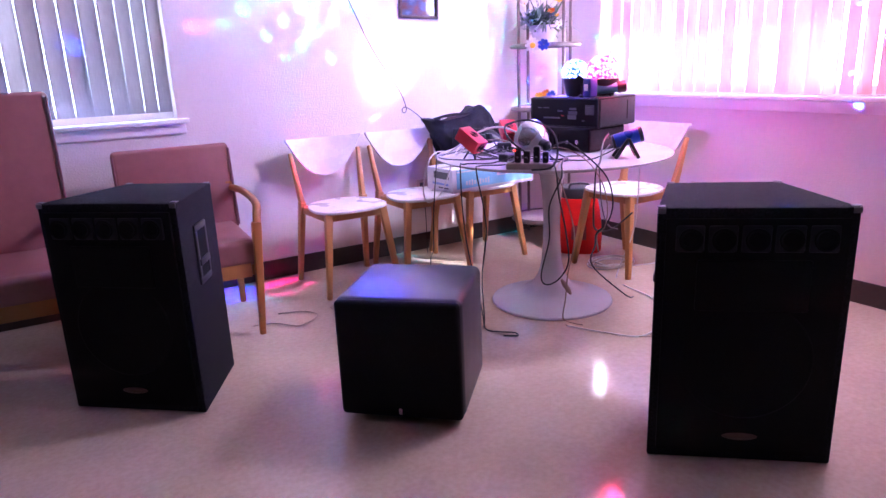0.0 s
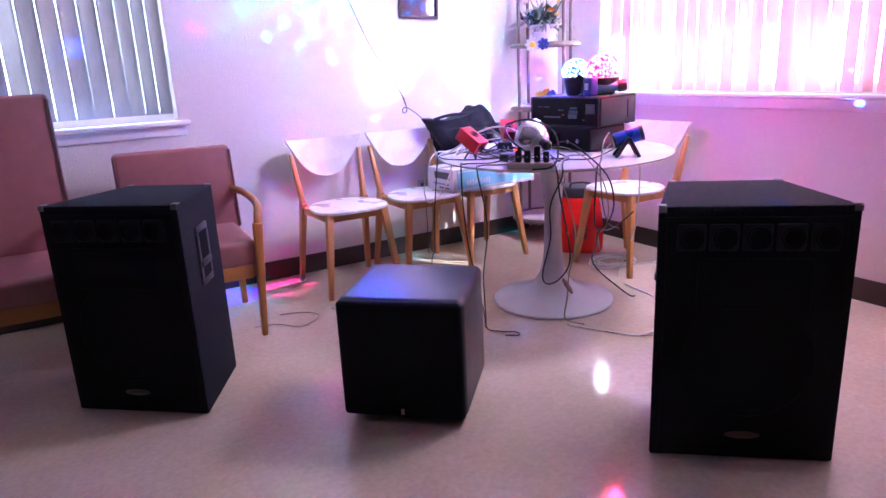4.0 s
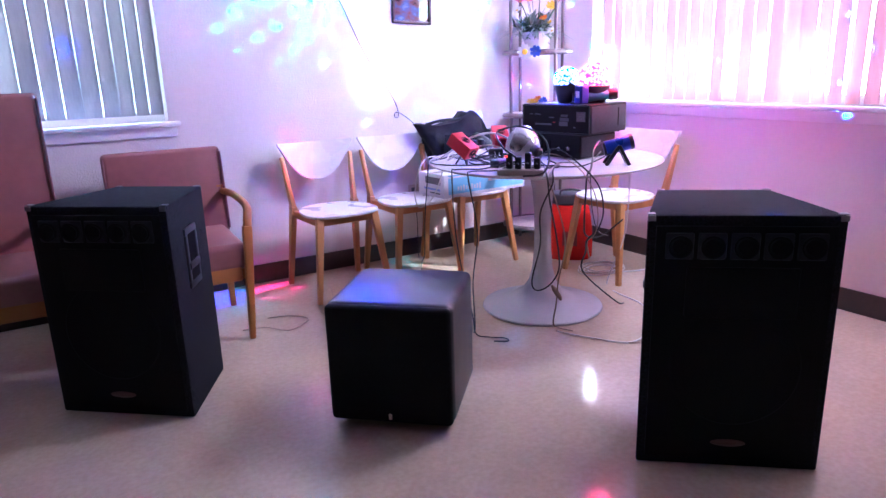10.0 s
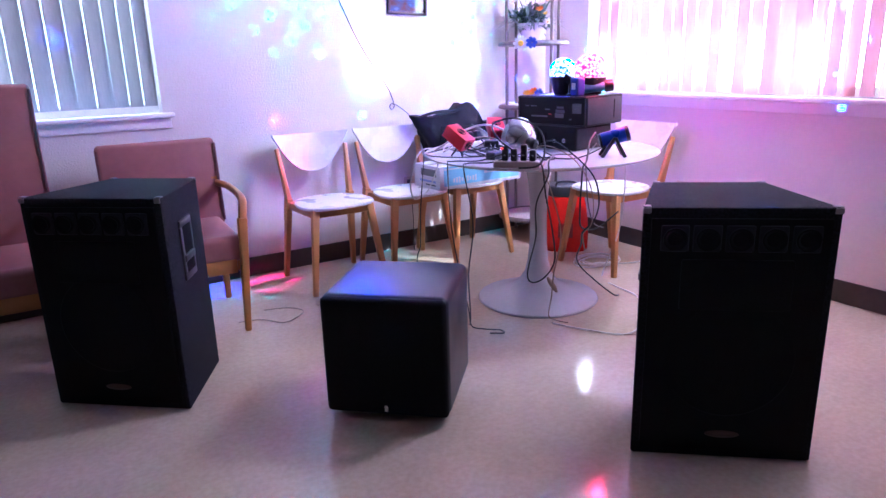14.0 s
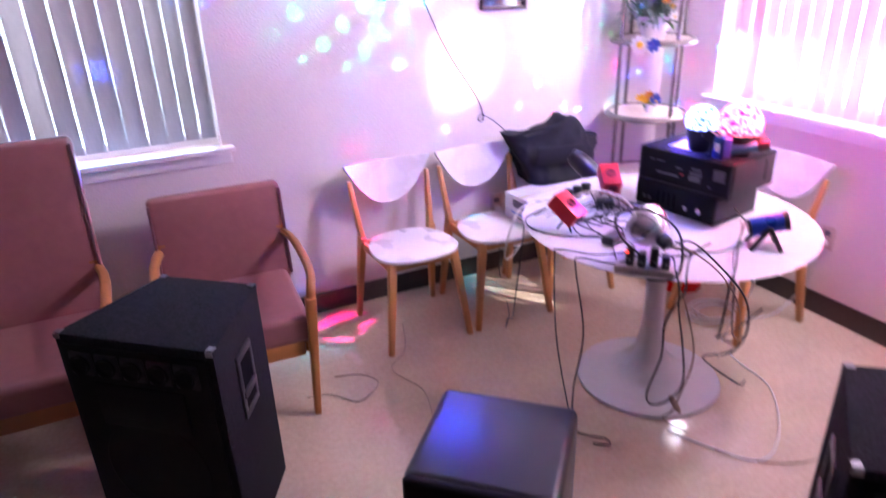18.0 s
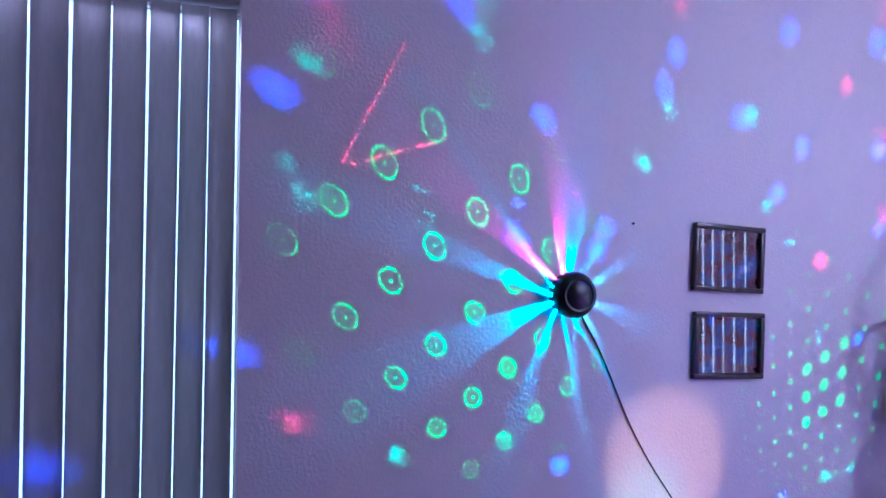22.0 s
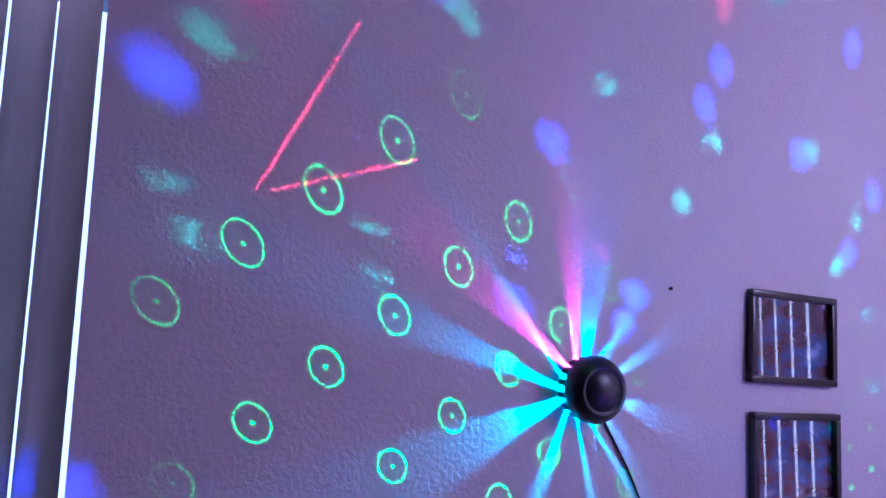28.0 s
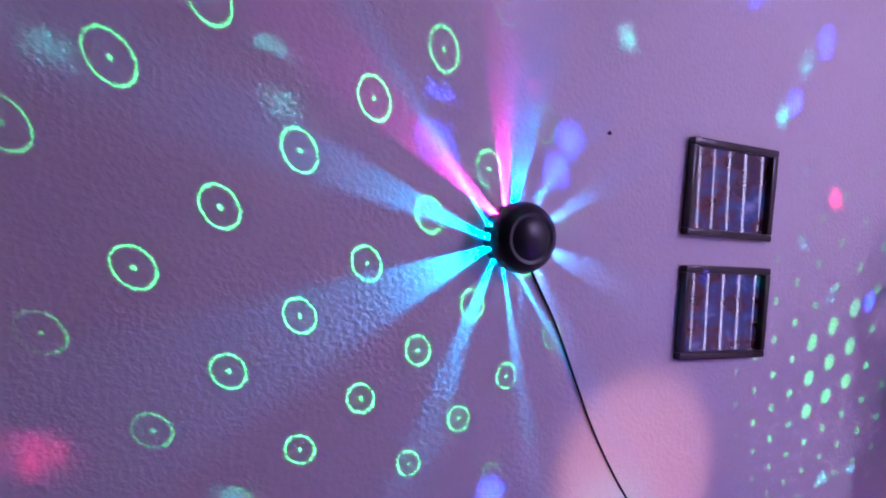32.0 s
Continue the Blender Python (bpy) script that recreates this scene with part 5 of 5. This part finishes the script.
flower_pot(pose(RX - 0.01, RY - 0.03, 0.881), 0.034, 0.05,
           [("yellow", -0.035, 0.035, 0.022, 0.030), ("orange", 0.0, 0.01, 0.040, 0.026), ("blue", 0.015, -0.02, 0.026, 0.032), ("blue", 0.0, -0.05, 0.018, 0.030), ("yellow", -0.02, 0.01, 0.016, 0.024)], 24, 9, "tiny white pot with yellow and blue artificial pansies", 0.04)
_t = thing("daisy", pose(3.064, 3.255, 1.268), "white artificial daisy clipped to the shelf edge", "flower")
_aim = look((0, 0, 0), (0.75, 0.65, 0.05))
_bl = part("blossom", blossom(0.048, 10, 0.15), M_PETAL["white"], _t, m=_aim)
part("flower_centre", lathe([(0.0, 0.0), (0.019, 0.0), (0.015, 0.010), (0.0, 0.012)], 12), M_PETAL["yellow"], _bl)
for _c, _x, _y, _z, _r in (("red", 3.388, 3.215, 1.668, 0.030), ("white", 3.412, 3.205, 1.672, 0.022)):
    _t = thing(_c + "_flower", pose(_x, _y, _z), _c + " artificial flower clipped to the rack's upper ring", "flower")
    _bl = part("blossom", blossom(_r, 8, 0.5), M_PETAL[_c], _t, m=look((0, 0, 0), (0.75, 0.65, -0.15)))
    part("flower_centre", lathe([(0.0, 0.0), (_r * 0.3, 0.0), (_r * 0.2, 0.006), (0.0, 0.008)], 10), M_PETAL["yellow"], _bl)
    part("stem", tube([(0, 0, 0), (0.0, 0.012, -0.024)], 0.002, 5), M_STEM, _t)
_t = thing("blue_flower", pose(3.108, 3.203, 1.270), "small blue artificial flower on the shelf edge", "flower")
part("blossom", blossom(0.036, 7, 0.5), M_PETAL["blue"], _t, m=look((0, 0, 0), (0.75, 0.65, 0.05)))
part("stem", tube([(0, 0, 0), (0.02, 0.02, 0.02)], 0.002, 5), M_STEM, _t)


# ---- outlets ----
def outlet(m):
    t = thing("wall_outlet", m, "ivory wall outlet with a plug in it", "outlet", "wall outlets")
    part("cover", box(0.072, 0.006, 0.115, (0, -0.003, 0), 0.002), material("ivory_plastic", (0.55, 0.45, 0.38), 0.4), t)
    part("socket", box(0.032, 0.003, 0.028, (0, -0.007, 0.024), 0.004), M_INK, t)
    part("plug", box(0.030, 0.03, 0.026, (0, -0.021, -0.022), 0.006), M_TRIM, t)
    return t


outlet(pose(2.448, NY, 0.406))
outlet(pose(EX, 2.41, 0.406, 0, 0, -90))


# ---- cables ----
M_CABLE = material("black_cable", (0.012, 0.012, 0.014), 0.45)
M_CABLEW = material("white_cable", (0.62, 0.58, 0.54), 0.45)
M_CABLEB = material("tan_cable", (0.30, 0.22, 0.16), 0.5)
M_CABLEG = material("grey_cable", (0.11, 0.10, 0.10), 0.5)
CABLES = (("black cable hanging over the table edge to the floor", M_CABLE), ("white cable lying loose on the floor", M_CABLEW), ("tan cable draped across the table", M_CABLEB), ("thin dark cord pinned down the wall", M_CABLE), ("grey lead tangled among plugs on the table", M_CABLEG), ("beige lead looped over the tabletop", M_CABLEW))


def cable(points, r, which):
    label, mat = CABLES[which]
    line = smooth_line(points, 7)
    return tagged(link("cable", tube(line, r, 6), mat, smooth=True), label, "cable", "cables")


_y = NY - 0.004
cable([(1.935, NY - 0.03, 1.665), (1.950, _y, 1.685), (1.990, _y, 1.620), (2.035, _y, 1.540), (2.090, _y, 1.420), (2.135, _y, 1.325), (2.20, _y, 1.215), (2.29, _y, 1.085), (2.345, _y, 0.99), (2.365, _y, 0.915),
       (2.345, _y, 0.895), (2.335, _y, 0.915), (2.355, _y - 0.006, 0.93), (2.42, _y, 0.895), (2.49, _y, 0.835), (2.53, _y - 0.02, 0.79)], 0.0023, 3)
TX, TY = 2.472, 2.368


def rim_point(a, out=0.0, z=0.756):
    return (TX + (0.560 + out) * math.cos(radians(a)), TY + (0.560 + out) * math.sin(radians(a)), z)


def beyond(points):
    """The same line, set back to the table's edge."""
    return [(x + 0.050, y + 0.075, z) for x, y, z in points]


# black leads that fall over the edge beside the power strip
cable([(2.06, 2.10, 0.80), (2.00, 2.20, 0.765), rim_point(186, -0.02), rim_point(187, 0.012, 0.73), (1.875, 2.225, 0.45), (1.93, 2.20, 0.12), (1.965, 2.225, 0.012), (2.0, 2.17, 0.006), (2.05, 2.12, 0.006), (2.04, 2.085, 0.006), (1.99, 2.12, 0.006)], 0.0029, 0)
cable([(2.09, 2.06, 0.81), (2.01, 2.10, 0.77), rim_point(196, -0.02), rim_point(197, 0.014, 0.73), (1.91, 2.12, 0.52), (1.89, 2.13, 0.30), (1.93, 2.18, 0.08), (1.97, 2.25, 0.008)], 0.0029, 0)
cable(beyond([(2.36, 2.00, 0.765), (2.20, 1.93, 0.785), (2.10, 1.85, 0.772), (2.082, 1.832, 0.72), (2.048, 1.864, 0.605), (2.048, 1.864, 0.469), (2.023, 1.885, 0.316), (2.038, 1.872, 0.271), (2.079, 1.838, 0.296), (2.108, 1.813, 0.373),
       (2.097, 1.822, 0.51), (2.077, 1.839, 0.644), (2.067, 1.845, 0.745), (2.09, 1.89, 0.772), (2.14, 1.95, 0.775), (2.12, 1.985, 0.785)]), 0.0034, 0)
cable(beyond([(2.12, 1.985, 0.80), (2.16, 1.91, 0.85), (2.18, 1.80, 0.805), (2.219, 1.718, 0.72), (2.238, 1.702, 0.617), (2.225, 1.715, 0.537), (2.21, 1.76, 0.485), (2.30, 1.86, 0.40), (2.44, 2.02, 0.24), (2.66, 2.02, 0.05), (2.76, 2.06, 0.006)]), 0.0034, 0)
cable(beyond([(2.095, 2.012, 0.80), (2.14, 1.91, 0.83), (2.17, 1.79, 0.79), (2.205, 1.73, 0.70), (2.222, 1.715, 0.60), (2.215, 1.72, 0.52), (2.23, 1.78, 0.47), (2.34, 1.88, 0.36)]), 0.0026, 2)
cable(beyond([(2.20, 1.96, 0.765), (2.10, 1.875, 0.765), (2.068, 1.848, 0.74), (2.091, 1.827, 0.67), (2.127, 1.800, 0.483), (2.115, 1.825, 0.31), (2.17, 1.90, 0.17), (2.262, 2.022, 0.026), (2.275, 2.0, 0.006), (2.30, 1.93, 0.006)]), 0.0030, 2)
_t = thing("cord_switch", pose(2.185, 1.932, 0.245, 0, 0, 45), "small tan inline switch on a hanging cord", "switch")
part("body", lathe([(0.0, -0.040), (0.005, -0.038), (0.011, -0.018), (0.011, 0.018), (0.005, 0.038), (0.0, 0.040)], 12), M_CABLEB, _t, m=pose(0, 0, 0, -32, 0, 0))
part("thumb_wheel", box(0.004, 0.012, 0.014, (0.011, 0, 0), 0.001), M_BLACKPL, _t)
cable([(2.05, 2.03, 0.82), (2.01, 2.08, 0.87), (2.04, 2.15, 0.92), (2.12, 2.10, 0.94), (2.16, 2.00, 0.90), (2.15, 1.95, 0.82), (2.10, 1.93, 0.765), (2.04, 1.98, 0.755)], 0.0042, 0)
# tangle on the tabletop
cable([(2.14, 2.28, 0.765), (2.08, 2.35, 0.758), (2.00, 2.42, 0.757), (1.955, 2.52, 0.757), (1.99, 2.62, 0.757), (2.08, 2.66, 0.757), (2.18, 2.66, 0.775)], 0.0028, 0)
cable([(2.10, 2.43, 0.80), (2.18, 2.40, 0.765), (2.26, 2.46, 0.757), (2.33, 2.53, 0.775)], 0.0032, 0)
cable([(2.28, 2.67, 0.80), (2.36, 2.62, 0.80), (2.42, 2.52, 0.765), (2.44, 2.40, 0.757), (2.38, 2.28, 0.757), (2.30, 2.20, 0.758), (2.20, 2.08, 0.79), (2.13, 2.00, 0.80)], 0.0040, 2)
cable([(2.33, 2.66, 0.80), (2.30, 2.58, 0.765), (2.20, 2.52, 0.757), (2.14, 2.36, 0.757), (2.22, 2.24, 0.757), (2.30, 2.10, 0.757), (2.40, 2.02, 0.757), (2.53, 1.99, 0.80)], 0.0028, 0)
cable([(2.42, 2.60, 0.79), (2.36, 2.50, 0.77), (2.28, 2.42, 0.757), (2.20, 2.34, 0.757), (2.10, 2.22, 0.757), (2.02, 2.10, 0.765)], 0.0030, 0)
cable([(2.20, 2.70, 0.79), (2.12, 2.74, 0.76), (2.03, 2.72, 0.76), (1.95, 2.66, 0.72), (1.93, 2.68, 0.60), (2.02, 2.80, 0.50), (2.16, 2.90, 0.52), (2.20, 2.86, 0.66), (2.14, 2.78, 0.75), (2.20, 2.68, 0.77)], 0.0034, 1)
cable([(1.965, 2.60, 0.758), (1.915, 2.52, 0.735), (1.90, 2.54, 0.50), (1.96, 2.66, 0.30), (2.02, 2.80, 0.20), (2.10, 2.95, 0.05), (2.24, 3.15, 0.006), (2.42, 3.55, 0.006), (2.448, 3.60, 0.20), (2.448, 3.615, 0.384)], 0.0028, 0)
cable([(2.545, 3.165, 0.606), (2.50, 3.06, 0.66), (2.44, 2.92, 0.72), (2.36, 2.78, 0.775), (2.30, 2.68, 0.80)], 0.0034, 0)
cable([(2.46, 3.135, 0.606), (2.42, 3.03, 0.62), (2.36, 2.90, 0.70), (2.26, 2.77, 0.775), (2.22, 2.67, 0.80)], 0.0034, 0)
cable([(2.50, 3.12, 0.61), (2.58, 3.05, 0.66), (2.60, 2.92, 0.73), (2.52, 2.80, 0.765), (2.46, 2.70, 0.77)], 0.0030, 0)
def tangle(x, y, spread, turns, seed, r, which):
    """A slack lead wound over itself on the tabletop."""
    rnd = random.Random(seed)
    a = rnd.uniform(0, 6.28)
    pts = []
    for k in range(turns):
        a += rnd.uniform(0.7, 1.9)
        q = spread * rnd.uniform(0.35, 1.0)
        pts.append((x + q * math.cos(a), y + 0.8 * q * math.sin(a), 0.754 + r + rnd.choice((0.0, 0.004, 0.012, 0.03))))
    return cable(pts, r, which)


for _x, _y, _s, _n, _r, _w in ((2.20, 2.56, 0.13, 11, 0.0032, 4), (2.30, 2.44, 0.14, 12, 0.0028, 0), (2.16, 2.38, 0.11, 9, 0.0030, 0), (2.36, 2.58, 0.10, 9, 0.0026, 5), (2.26, 2.24, 0.12, 9, 0.0028, 0),
                               (2.14, 2.60, 0.09, 8, 0.0026, 5), (2.40, 2.48, 0.09, 8, 0.0034, 4), (2.24, 2.10, 0.11, 8, 0.0030, 0)):
    tangle(_x, _y, _s, _n, int(_x * 1000 + _y * 100), _r, _w)
cable([(2.03, 2.62, 0.762), (2.06, 2.56, 0.80), (2.13, 2.50, 0.862), (2.22, 2.44, 0.885), (2.28, 2.36, 0.845), (2.27, 2.30, 0.775), (2.22, 2.27, 0.758)], 0.0045, 5)
cable(beyond([(2.60, 2.12, 0.81), (2.50, 2.00, 0.835), (2.42, 1.92, 0.86), (2.33, 1.86, 0.83), (2.26, 1.80, 0.772), (2.215, 1.775, 0.75), (2.20, 1.765, 0.68), (2.215, 1.785, 0.56), (2.30, 1.86, 0.47), (2.43, 1.90, 0.44), (2.55, 1.89, 0.50)]), 0.0036, 0)
cable(beyond([(2.56, 2.05, 0.79), (2.46, 1.96, 0.80), (2.34, 1.88, 0.775), (2.245, 1.79, 0.762), (2.225, 1.765, 0.72), (2.235, 1.76, 0.60), (2.31, 1.80, 0.50), (2.40, 1.83, 0.46)]), 0.0028, 4)
# white leads on the floor
cable([(2.86, 2.25, 0.75), (2.99, 2.30, 0.70), (3.02, 2.34, 0.30), (2.98, 2.42, 0.006), (2.90, 2.26, 0.006), (2.86, 2.05, 0.006), (2.66, 1.84, 0.006), (2.47, 1.76, 0.006), (2.36, 1.90, 0.006), (2.29, 2.04, 0.007)], 0.0038, 1)
cable([(2.29, 2.05, 0.006), (2.33, 1.96, 0.006), (2.42, 1.80, 0.006), (2.55, 1.70, 0.006), (2.70, 1.66, 0.006)], 0.0026, 2)
_coil = []
for _k in range(70):
    _a = _k * 0.52
    _coil.append((3.14 + (0.12 + 0.035 * math.sin(_k * 0.31)) * math.cos(_a), 2.62 + (0.10 + 0.03 * math.cos(_k * 0.23)) * math.sin(_a), 0.006 + 0.004 * (_k // 14)))
cable(_coil + [(3.22, 2.50, 0.008), (3.40, 2.46, 0.02), (3.54, 2.44, 0.16), (3.565, 2.415, 0.384)], 0.0036, 1)
cable([(1.10, 2.93, 0.004), (1.20, 2.90, 0.004), (1.28, 2.80, 0.004), (1.37, 2.84, 0.004), (1.41, 2.90, 0.004), (1.36, 2.98, 0.004), (1.25, 3.02, 0.004)], 0.0022, 2)
cable([(1.52, 2.55, 0.004), (1.56, 2.75, 0.004), (1.50, 2.95, 0.004), (1.62, 3.08, 0.004), (1.70, 3.30, 0.004)], 0.0020, 2)
